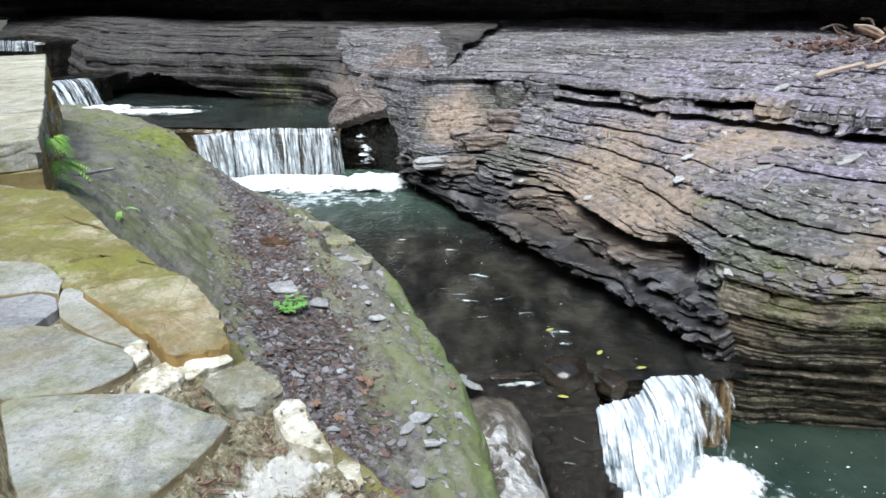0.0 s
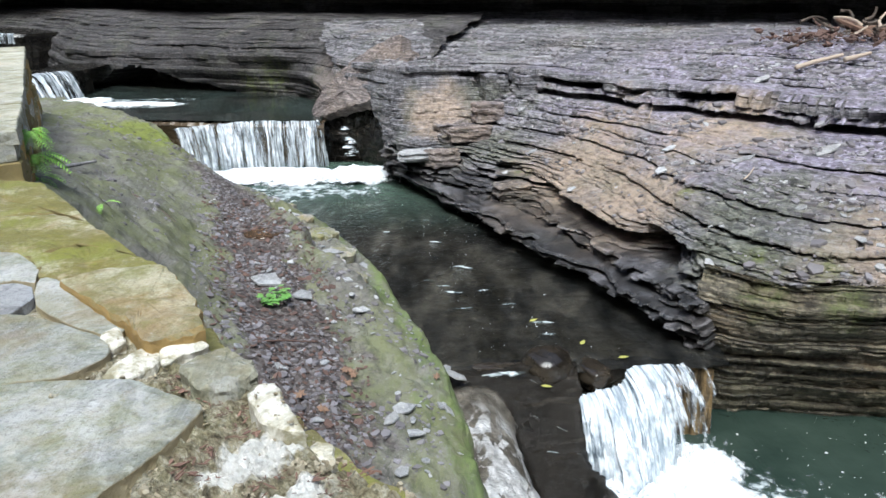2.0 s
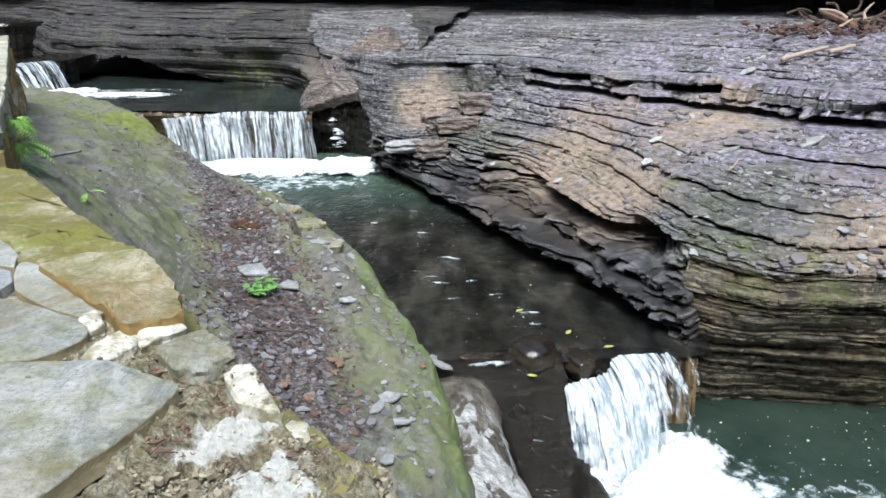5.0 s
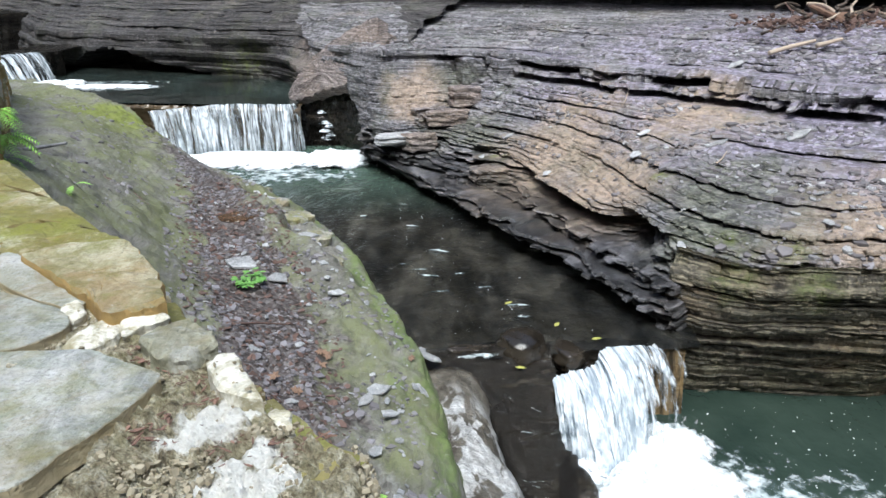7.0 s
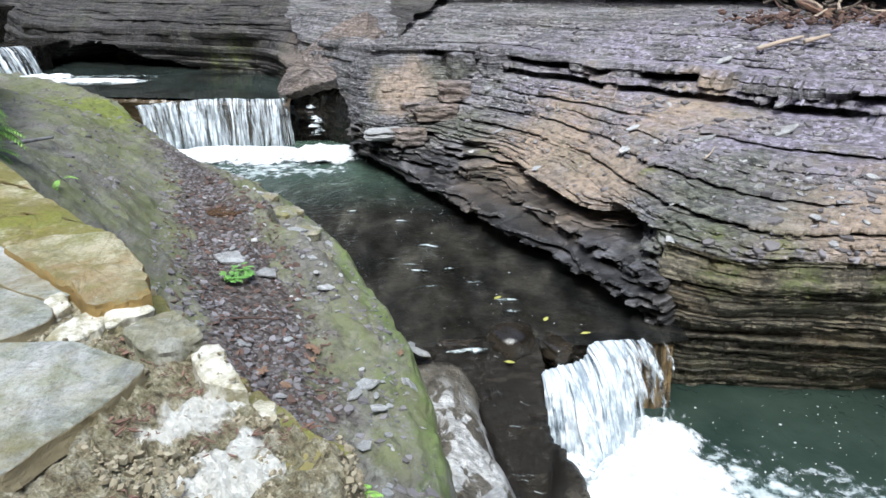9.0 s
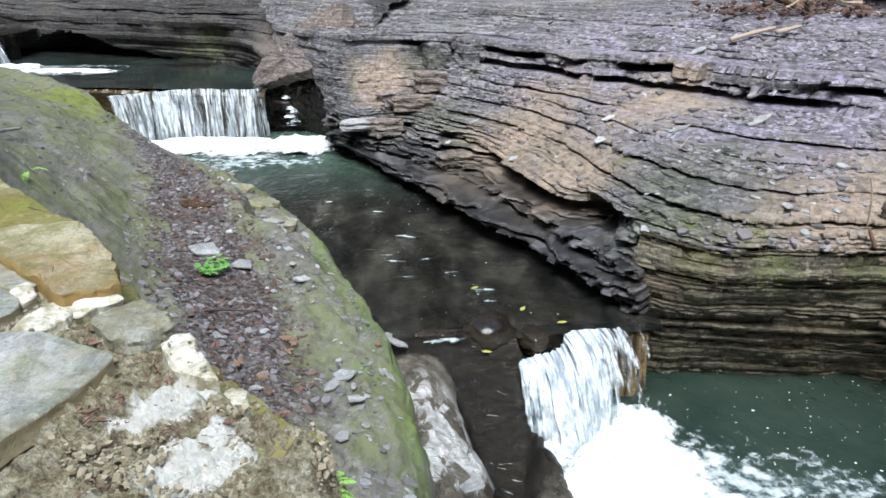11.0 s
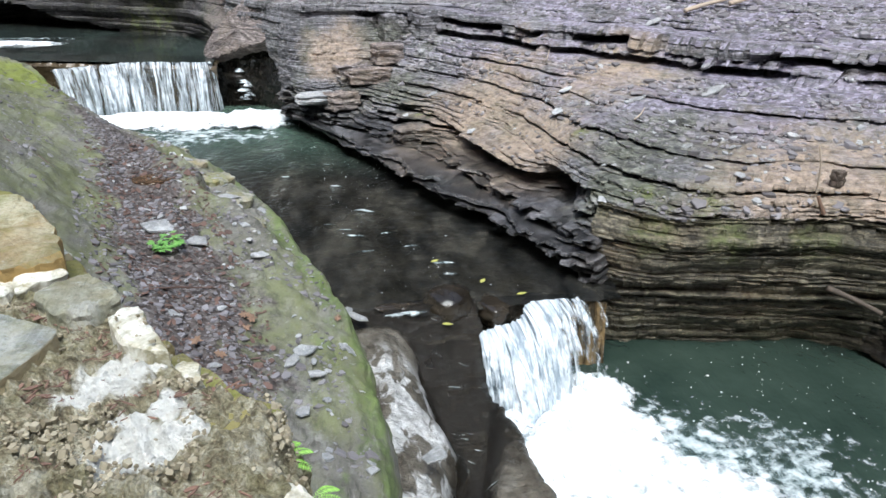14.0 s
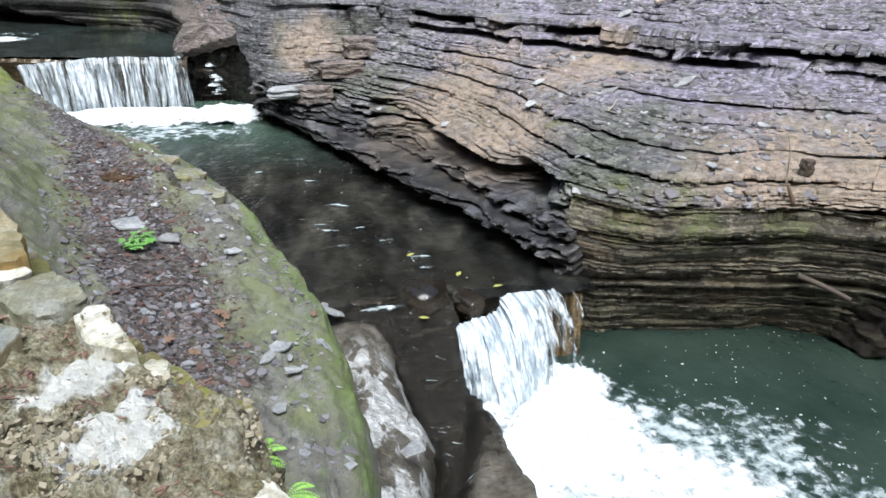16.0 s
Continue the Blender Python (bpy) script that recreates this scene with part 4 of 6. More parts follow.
def apron_parts(x, y):
    """Height of the bedrock, and how dry it is: a dry shelf under the bank, a black gully, a worn rib beside the fall."""
    lip = 7.72 - 0.12 * max(0.0, 2.2 - x) + 0.05 * fnoise(x * 3, y * 0.5)
    if y > lip:
        near_lip = max(0.0, 1 - (y - lip) / 0.9)
        return -0.32 + 0.07 * fnoise(x * 1.2, y * 1.2) + 0.26 * near_lip + (0.10 * near_lip if x < 1.75 else 0.0), 0.0
    fall = lip - y
    if x > pool_edge(y):
        steep = 7.0 if y > 6.9 else 3.5
        return -0.15 - min(1.5, steep * (fall if y > 6.9 else 0.16 + (x - pool_edge(y)))), 0.0
    shelf_edge = 0.98 + 0.07 * fnoise(y * 1.6, 4.0) + 0.16 * math.exp(-((y - 5.6) / 0.5) ** 2) - 0.25 * max(0.0, (y - 6.6))
    shelf_top = 0.02 - 0.50 * max(0.0, x - 0.55) - 0.03 * fall
    floor = -0.03 - 0.62 * min(1.0, max(0.0, fall + 0.2 * fnoise(x * 1.6, y * 1.1, 15.0)) / 1.2) - 0.06 * fall + 0.05 * fnoise(x * 2.6 + 0.9 * y, y * 2.1 - 0.7 * x, 17.0, 2)
    rib_left = 1.72 - 0.30 * max(0.0, 6.75 - y)
    rib_top = -0.46 - 0.10 * (6.75 - y)
    on_shelf = 1 / (1 + math.exp(min(40.0, max(-40.0, (x - shelf_edge) / 0.06))))
    on_rib = min(1.0, max(0.0, (x - rib_left) / 0.3)) if y < 6.85 else 0.0
    on_rib = on_rib * on_rib * (3 - 2 * on_rib)
    z = floor + (shelf_top - floor) * on_shelf * min(1.0, fall * 2.5)
    z = max(z, floor + (rib_top + 0.05 - floor) * on_rib)
    if x > pool_edge(y) - 0.10 and y < 6.9:
        z -= 0.10 * ((x - pool_edge(y) + 0.10) / 0.10) ** 2
    return z, max(on_shelf * min(1.0, fall * 2.5), 0.62 * on_rib * min(1.0, max(0.0, 6.3 - y)))


def bedded(x, y):
    """The apron, worn smooth over its thin beds."""
    z = apron_parts(x, y)[0] + 0.03 * fnoise(x * 1.7 + 0.6 * y, y * 1.4, 3.0) + (0.004 + 0.014 * apron_parts(x, y)[1]) * fnoise(x * 7.3 + 2 * y, y * 6.1 - x, 5.0, 4)
    f = (z + 0.05 * fnoise(x * 0.8, y * 0.8, 6.0)) / 0.07
    k = math.floor(f)
    return z + (0.35 * apron_parts(x, y)[1]) * 0.07 * (k + min(1.0, 2.5 * (f - k)) - f)


xs = np.linspace(-0.6, 3.42, 260)
ys = np.concatenate([np.linspace(2.5, 7.0, 300), np.linspace(7.012, 8.2, 120)])
rows = [[(x, y, bedded(x, y)) for x in xs] for y in ys]
channel_sill = solid_object("channel_sill", grid_mesh("channel_sill", rows, True), WETROCK)
dry = channel_sill.data.attributes.new("dry", "FLOAT", "POINT")
dry.data.foreach_set("value", [apron_parts(x, y)[1] for y in ys for x in xs])
tagged(channel_sill, "smooth dark wet bedrock at the head of the lower fall", "bedrock", kind="structure")
rows = [[(x, y, -0.34 + 0.08 * fnoise(x * 1.1, y * 1.1) + 0.03 * fnoise(x * 5, y * 5)) for x in np.linspace(-8, 4.2, 110)] for y in np.linspace(8.18, 19, 110)]
channel_bed = solid_object("channel_bed", grid_mesh("channel_bed", rows, True), BED)
tagged(channel_bed, "brown rock bed under the shallow channel", "stream bed", kind="structure")

# ---- water ----
def sheet(name, xs, ys, z, material, label, ripple=0.01):
    me = grid_mesh(name, [[(x, y, z + ripple * fnoise(x * 1.5, y * 1.5, z)) for x in xs] for y in ys], True)
    return tagged(solid_object(name, me, material), label, "water", kind="structure")


def channel_lip(x):
    return 7.66 - 0.1 * max(0.0, 2.2 - x) + 0.04 * fnoise(x * 3, 1.0)


cells = np.linspace(0, 1, 90)
rows = [[(x, channel_lip(x) + (18.6 - channel_lip(x)) * b, 0.012 * fnoise(x * 1.6, 14 * b) - 0.05 * max(0.0, 1 - 30 * b)) for x in np.linspace(-7, 3.6, 120)] for b in cells ** 1.5]
channel_water = solid_object("channel_water", grid_mesh("channel_water", rows, True), CHANNEL)
tagged(channel_water, "dark clear stream in a rock channel, green below the fall", "water", kind="structure")
sheet("pool_water", np.linspace(-2, 9, 110), np.linspace(-3, 8.8, 110), -0.95, POOL, "green plunge pool with drifting bubbles")
rows = []
for b in np.linspace(0, 1, 40):
    rows.append([(x, (18.35 - 0.18 * (x + 2.7)) + b * (27 - 18.35), 1.08 + 0.01 * fnoise(x, b * 9)) for x in np.linspace(-14, -2.62, 80)])
upper_water = solid_object("upper_pool_water", grid_mesh("upper_pool_water", rows, True), UPPERPOOL)
tagged(upper_water, "dark smooth pool above the upper fall", "water", kind="structure")
rows = []
for f, dy, z in ((0, -0.1, -0.4), (0.2, -0.02, 0.3), (0.4, 0.0, 0.7), (0.6, -0.05, 0.95), (0.8, 0.02, 1.03), (0.9, 0.35, 1.05), (1, 9.0, 0.7)):
    rows.append([(x, 18.36 - 0.18 * (x + 2.7) + dy + 0.07 * fnoise(x * 2.5, z * 3) + (0.5 * max(0.0, x + 2.62) if dy < 5 else 0), z + 0.03 * fnoise(x * 3, z)) for x in np.linspace(-7.4, -2.52, 90)])
upper_sill = solid_object("upper_sill", grid_mesh("upper_sill", rows), BROWNROCK)
tagged(upper_sill, "dark wet rock step under the upper fall", "bedrock", kind="structure")

# ---- falls and foam ----
def curtain(name, top, foot, material, label, cols, rows_n, throw, ridge, parent=None):
    """A falling sheet between a lip and the water below, with ridges down its length."""
    rows, flow = [], []
    width = sum((Vector(q) - Vector(p)).length for p, q in zip(top, top[1:]))
    for r in range(rows_n):
        f = r / (rows_n - 1)
        row = []
        for c in range(cols):
            u = c / (cols - 1)
            a, b = spline(top, u), spline(foot, u)
            arc = f ** 0.6
            x = a.x + (b.x - a.x) * arc
            y = a.y + (b.y - a.y) * arc - throw * arc * (1 - f) + ridge * fnoise(u * cols * 0.22, f * 1.2, 3.0) * (0.3 + f)
            flow += [u * width, 0.0, f * (top[0][2] - foot[0][2])]
            row.append((x + 0.5 * ridge * fnoise(u * cols * 0.3, f * 2, 8.0), y + 0.6 * ridge * fnoise(u * cols * 0.15, f * 7, 5.0, 3), a.z + (b.z - a.z) * f ** 1.3 + 0.5 * ridge * (1 - f) * fnoise(u * cols * 0.12, 4.0)))
        rows.append(row)
    me = grid_mesh(name, rows, True)
    me.attributes.new("flow", "FLOAT_VECTOR", "POINT").data.foreach_set("vector", flow)
    return solid_object(name, me, material, parent, label)


upper_fall = new("upper_fall")
tagged(upper_fall, "low white waterfall falling in threads over a straight rock lip", "waterfall")
curtain("curtain", [(-6.05, 17.75, 1.1), (-4.4, 18.45, 1.12), (-3.0, 18.33, 1.12), (-2.68, 18.5, 1.1)], [(-5.75, 17.5, 0.0), (-4.3, 18.1, 0.0), (-2.9, 17.95, 0.0), (-2.45, 18.25, 0.0)], CURTAIN, "", 160, 30, 0.05, 0.05, upper_fall)
lower_fall = new("lower_fall")
tagged(lower_fall, "broad white waterfall dropping into the plunge pool", "waterfall")
curtain("curtain", [(1.72, 7.42, -0.24), (1.98, 7.46, -0.21), (2.24, 7.52, -0.16), (2.40, 7.66, -0.02), (2.8, 7.67, 0.0), (3.25, 7.68, 0.0)], [(1.74, 6.85, -0.95), (2.02, 6.5, -0.95), (2.34, 6.58, -0.95), (2.56, 6.72, -0.95), (2.95, 6.95, -0.95), (3.35, 7.3, -0.95)], LOWERCURTAIN, "", 170, 40, 0.1, 0.05, lower_fall)


def thread(parent, top, foot, width, material, throw, seed):
    """One strand of falling water, a thin bent strip that widens as it falls."""
    rows = []
    for r in range(18):
        f = r / 17
        arc = f ** 0.6
        p = Vector(top).lerp(Vector(foot), arc)
        z = top[2] + (foot[2] - top[2]) * f ** 1.3
        w = width * (0.4 + 0.8 * f) * (1 + 0.4 * fnoise(seed, f * 3))
        y = p.y - throw * arc * (1 - f) - 0.05
        x = p.x + 0.03 * fnoise(seed * 3, f * 2)
        rows.append([(x - w, y + 0.02, z), (x - 0.4 * w, y - 0.02, z), (x + 0.4 * w, y - 0.02, z), (x + w, y + 0.02, z)])
    me = grid_mesh("thread", rows, True)
    me.attributes.new("flow", "FLOAT_VECTOR", "POINT").data.foreach_set("vector", [c for r in range(18) for k in range(4) for c in (seed + 0.03 * k, 0.0, 0.06 * r)])
    return solid_object("thread", me, material, parent)


rng = random.Random(6)
for k in range(10):
    x = -5.9 + 3.1 * rng.random()
    y = 17.75 + 0.62 * min(1.0, (x + 6.05) / 1.6)
    thread(upper_fall, (x, y, 1.12), (x + 0.15, y - 0.32, 0.0), rng.uniform(0.03, 0.12), CURTAIN, 0.08, k)
for k in range(7):
    x = 1.85 + 1.4 * rng.random()
    z = -0.2 if x < 2.2 else (-0.06 if x < 2.5 else 0.01)
    thread(lower_fall, (x, 7.52 + 0.11 * (x - 1.85), z), (x + 0.18, 6.3 + 0.68 * (x - 1.85), -0.93), rng.uniform(0.03, 0.11), LOWERCURTAIN, 0.14, 30 + k)

# Reflected sky on the wet hollow, painted as short white strips.
hollow_glints = new("hollow_glints")
tagged(hollow_glints, "broken sky glints on the wet hollow, painted as white strips", "water")
for k, (x, z, w) in enumerate(((-2.08, 0.92, 0.10), (-1.98, 0.66, 0.13), (-1.88, 0.58, 0.12), (-1.98, 0.46, 0.15), (-1.86, 0.36, 0.10), (-1.98, 0.26, 0.12))):
    y = 18.62 - 0.5 * (x + 2.1)
    thread(hollow_glints, (x, y, z), (x + 0.05, y - 0.06, z - 0.07), w, CURTAIN, 0.0, 80 + 3 * k)


def foam_patch(name, centre, size, turn, height, material, label, seed, n=110):
    """A heaped patch of foam that thins out at its ragged rim."""
    rows, rims = [], []
    ca, sa = math.cos(turn), math.sin(turn)
    for i in range(n):
        row = []
        for j in range(n):
            u, v = 2 * i / (n - 1) - 1, 2 * j / (n - 1) - 1
            k = math.sqrt(1 - 0.5 * v * v), math.sqrt(1 - 0.5 * u * u)
            u, v = u * k[0], v * k[1]
            r = math.hypot(u, v)
            rag = 1 + 0.22 * fnoise(1.6 * u + seed, 1.6 * v, seed)
            x, y = u * size[0] * rag, v * size[1] * rag
            h = height * (max(0.0, 1 - r ** 3) * (0.6 + 0.7 * fnoise(u * 3.5, v * 3.5, seed)) + 0.25 * max(0, 1 - r) * fnoise(u * 12, v * 12, seed, 3)) - 0.06 * r ** 6
            rims.append(min(1.0, r))
            row.append((centre[0] + ca * x - sa * y, centre[1] + sa * x + ca * y, centre[2] + h))
        rows.append(row)
    me = grid_mesh(name, rows, True)
    me.attributes.new("rim", "FLOAT", "POINT").data.foreach_set("value", rims)
    return tagged(solid_object(name, me, material), label, "foam", kind="stuff")


foam_patch("foam", (-3.6, 17.1, 0.02), (2.5, 1.0), -0.1, 0.13, FOAM, "white foam under the upper fall", 2.0)
foam_patch("foam", (-1.7, 17.0, 0.02), (1.15, 1.0), -0.4, 0.17, FOAM, "white foam surging against the rock", 5.0)
foam_patch("foam", (2.6, 6.0, -0.93), (1.2, 1.6), 0.35, 0.22, FOAM, "thick white foam under the lower fall", 7.0)
foam_patch("foam", (3.2, 4.9, -0.93), (1.8, 1.2), -0.5, 0.08, FOAM, "white foam spreading over the pool", 9.0)

foam_patch("foam", (2.15, 5.6, -0.94), (0.7, 1.5), 0.1, 0.14, FOAM, "white foam packed against the worn rock", 10.0)
foam_patch("foam", (3.12, 6.95, -0.94), (0.5, 0.5), 0.0, 0.16, FOAM, "foam boiling up at the foot of the thin veil", 16.0, 60)
foam_patch("foam", (0.92, 7.52, 0.0), (0.42, 0.06), 0.06, 0.03, LACE, "thin foam line on the water at the ledge", 15.0, 50)

# Pale lace streaks painted for light reflected by the rippled current.
rng = random.Random(71)
for k in range(16):
    y = rng.uniform(8.4, 13.6)
    x = 0.35 + 0.30 * (11.5 - y) + rng.uniform(-0.75, 0.75)
    foam_patch("foam", (x, y, 0.004), (rng.uniform(0.10, 0.30), rng.uniform(0.02, 0.05)), rng.uniform(-0.5, 0.2), 0.008, LACE, "faint pale streak painted as a ripple's reflection on the current", 20.0 + k, 30)


def run_of_water(x, y, heading, length, width, seed):
    """A thin white strip that follows the wet bedrock, painted as a glint of running water."""
    rows, rims = [], []
    ca, sa = math.cos(heading), math.sin(heading)
    for i in range(26):
        f = i / 25
        w = width * math.sin(math.pi * f) ** 0.6 * (1 + 0.5 * fnoise(seed, f * 5))
        bend = 0.04 * length * fnoise(seed + 3.0, f * 2)
        row = []
        for k in (-1, -0.4, 0.4, 1):
            px, py = x + ca * f * length - sa * (bend + k * w), y + sa * f * length + ca * (bend + k * w)
            row.append((px, py, bedded(px, py) + 0.014 - 0.008 * abs(k)))
            rims.append(abs(k))
        rows.append(row)
    me = grid_mesh("run_of_water", rows, True)
    me.attributes.new("rim", "FLOAT", "POINT").data.foreach_set("value", rims)
    return tagged(solid_object("run_of_water", me, LACE), "thin white strip painted as a glint of water on bedrock", "water", "runs of water")


# Glints on the thin flowing water, scattered as small white strips.
rng = random.Random(23)
for k in range(24):
    y = rng.uniform(5.0, 7.6)
    x = rng.uniform(1.02, 1.65 - 0.12 * (7.0 - y) if y < 7 else 1.7)
    run_of_water(x, y, rng.uniform(-0.5, 0.0), rng.uniform(0.06, 0.17), rng.uniform(0.003, 0.008), k * 1.7)

# ---- smaller falls farther up the stream ----
for name, z, line, back in (("upper_ledge", 1.86, [(-12.4, 22.0), (-11.6, 22.9), (-11.0, 23.6), (-10.75, 24.6)], 4.0), ("far_ledge", 2.55, [(-20.5, 33.5), (-18.6, 32.6), (-16.6, 31.9), (-15.6, 33.5)], 5.0)):
    pts = [spline([(x, y, 0) for x, y in line], u) for u in np.linspace(0, 1, 40)]
    rows = [[(p.x + 0.08 * fnoise(p.x * 2, p.y * 2, lvl), p.y - dy + 0.1 * fnoise(p.x * 2, p.y * 2, lvl + 3), lvl) for p in pts] for lvl, dy in ((0.5, 0.05), (z - 0.35, 0.0), (z - 0.1, 0.06), (z, 0.0), (z, -back))]
    tagged(solid_object(name, grid_mesh(name, rows), BLACKROCK), "dark wet rock step across the stream", "bedrock", kind="structure")
upper_stream_fall = new("upper_stream_fall")
tagged(upper_stream_fall, "small white cascade slipping over a rock step", "waterfall")
curtain("curtain", [(-12.2, 22.1, 1.9), (-11.6, 22.85, 1.92), (-11.0, 23.5, 1.92)], [(-11.3, 21.6, 1.08), (-10.9, 22.4, 1.08), (-10.4, 23.1, 1.08)], CURTAIN, "", 90, 24, 0.1, 0.06, upper_stream_fall)
far_fall = new("far_stream_fall")
tagged(far_fall, "distant low white cascade", "waterfall")
curtain("curtain", [(-20.2, 33.3, 2.6), (-18.4, 32.5, 2.6), (-16.8, 31.9, 2.6)], [(-20.1, 33.0, 2.2), (-18.3, 32.2, 2.2), (-16.7, 31.6, 2.2)], CURTAIN, "", 60, 14, 0.1, 0.05, far_fall)
foam_patch("foam", (-10.2, 22.3, 1.1), (1.25, 0.75), 0.35, 0.12, FOAM, "white foam under the small cascade", 11.0, 70)
foam_patch("foam", (-8.6, 21.9, 1.09), (1.9, 0.5), -0.05, 0.05, FOAM, "tongue of foam running out over the upper pool", 17.0, 80)
foam_patch("foam", (-8.4, 22.6, 1.09), (2.2, 0.35), 0.05, 0.04, LACE, "thin streaks of foam crossing the upper pool", 12.0, 80)
foam_patch("foam", (4.3, 5.5, -0.935), (2.3, 1.3), -0.55, 0.03, LACE, "lacy foam trailing over the plunge pool", 13.0)
foam_patch("foam", (-2.6, 15.8, 0.015), (2.3, 0.95), -0.15, 0.02, LACE, "lacy foam trailing down the channel", 14.0)

# ---- the path and its dry-stone parapet ----
def stone_mesh(name, outline, thick, seed, points=44, bumps=0.006, edge=0.012, ragged=0.010, dome=0.0):
    """A flat stone with a ragged outline, worn edges and an uneven top; the outline lies at z = 0."""
    k = len(outline)
    cx, cy = sum(p[0] for p in outline) / k, sum(p[1] for p in outline) / k
    loop = []
    for i in range(points):
        f = i / points * k
        a, b = outline[int(f)], outline[(int(f) + 1) % k]
        t = f - int(f)
        x, y = a[0] + (b[0] - a[0]) * t, a[1] + (b[1] - a[1]) * t
        # corners are worn off a little
        round_off = 1 - 0.05 * max(0.0, abs(2 * t - 1) - 0.6)
        j = ragged * fnoise(x * 14, y * 14, seed, 3)
        loop.append((cx + (x - cx) * round_off, cy + (y - cy) * round_off, j))
    rings = []
    for shrink, drop in ((-0.1, thick), (0.0, 0.75 * thick), (0.1, 0.45 * thick), (0.0, edge), (0.45 * edge / 0.012, 0.003), (None, 0.85), (None, 0.6), (None, 0.35), (None, 0.12)):
        ring = []
        for x, y, j in loop:
            dx, dy = x - cx, y - cy
            r = math.hypot(dx, dy) or 1e-6
            if shrink is None:
                s, z = drop, -dome * drop ** 3
            else:
                s, z = 1 - (0.012 * shrink) / r, -drop - dome
                s += 0.5 * ragged * fnoise(x * 18, y * 18, z * 60 + seed, 2) / r
            s += j / r
            px, py = cx + dx * s, cy + dy * s
            ring.append((px, py, z + (bumps * (fnoise(px * 7, py * 7, seed) + 0.5 * fnoise(px * 25, py * 25, seed, 2)) if z > -0.02 - dome else 0.0)))
        rings.append(ring)
    me = grid_mesh(name, rings, False, True)
    bm = bmesh.new()
    bm.from_mesh(me)
    bm.verts.ensure_lookup_table()
    n = points
    bm.faces.new([bm.verts[(len(rings) - 1) * n + i] for i in range(n)])
    bm.faces.new([bm.verts[n - 1 - i] for i in range(n)])
    bmesh.ops.recalc_face_normals(bm, faces=bm.faces)
    bm.to_mesh(me)
    bm.free()
    return me


wall_outer = [(-2.55, 4.05, 0), (-1.98, 3.70, 0), (-1.60, 3.22, 0), (-1.13, 2.60, 0), (-0.80, 2.22, 0), (-0.57, 1.80, 0), (-0.36, 1.58, 0), (-0.18, 1.34, 0), (-0.02, 1.22, 0), (0.03, 1.05, 0), (0.10, 0.78, 0), (0.28, 0.3, 0), (0.5, -0.4, 0)]
wall_inner = [(-3.3, 3.55, 0), (-2.65, 3.1, 0), (-2.2, 2.5, 0), (-1.85, 2.15, 0), (-1.50, 1.90, 0), (-1.22, 1.72, 0), (-1.04, 1.52, 0), (-0.90, 1.30, 0), (-0.76, 1.08, 0), (-0.66, 0.9, 0), (-0.55, 0.6, 0), (-0.4, 0.1, 0), (-0.2, -0.5, 0)]
stone_wall = new("stone_wall")
tagged(stone_wall, "low parapet of mortared flagstones, mossy and crumbling at the edge", "stone wall")
rows = []
for i in range(420):
    u = i / 419
    o, n = spline(wall_outer, u), spline(wall_inner, u)
    crumble = min(1.0, max(0.0, (u - 0.36) / 0.12))
    row = [(n.x, n.y, 1.9), (n.x, n.y, 2.6), (n.x, n.y, 3.3)]
    for j in range(110):
        f = j / 109
        p = n.lerp(o, f)
        lumps = (0.004 + 0.034 * crumble) * fnoise(p.x * 9, p.y * 9, 1.0) + (0.003 + 0.020 * crumble) * fnoise(p.x * 34, p.y * 34, 2.0, 4)
        row.append((p.x, p.y, 3.372 - 0.03 * crumble * f ** 2 + lumps - 0.05 * max(0.0, f - 0.93) / 0.07))
    way = Vector((o.x - n.x, o.y - n.y, 0)).normalized()
    for j in range(1, 26):
        f = j / 25
        q = o + way * (0.02 + 0.10 * f + 0.03 * fnoise(u * 40, f * 9, 3.0) + 0.02 * fnoise(u * 150, f * 40, 4.0, 3))
        row.append((q.x, q.y, 3.29 - 2.2 * f))
    rows.append(row)
solid_object("core", grid_mesh("core", rows), MORTAR, stone_wall, "crumbling mortar and rubble core")
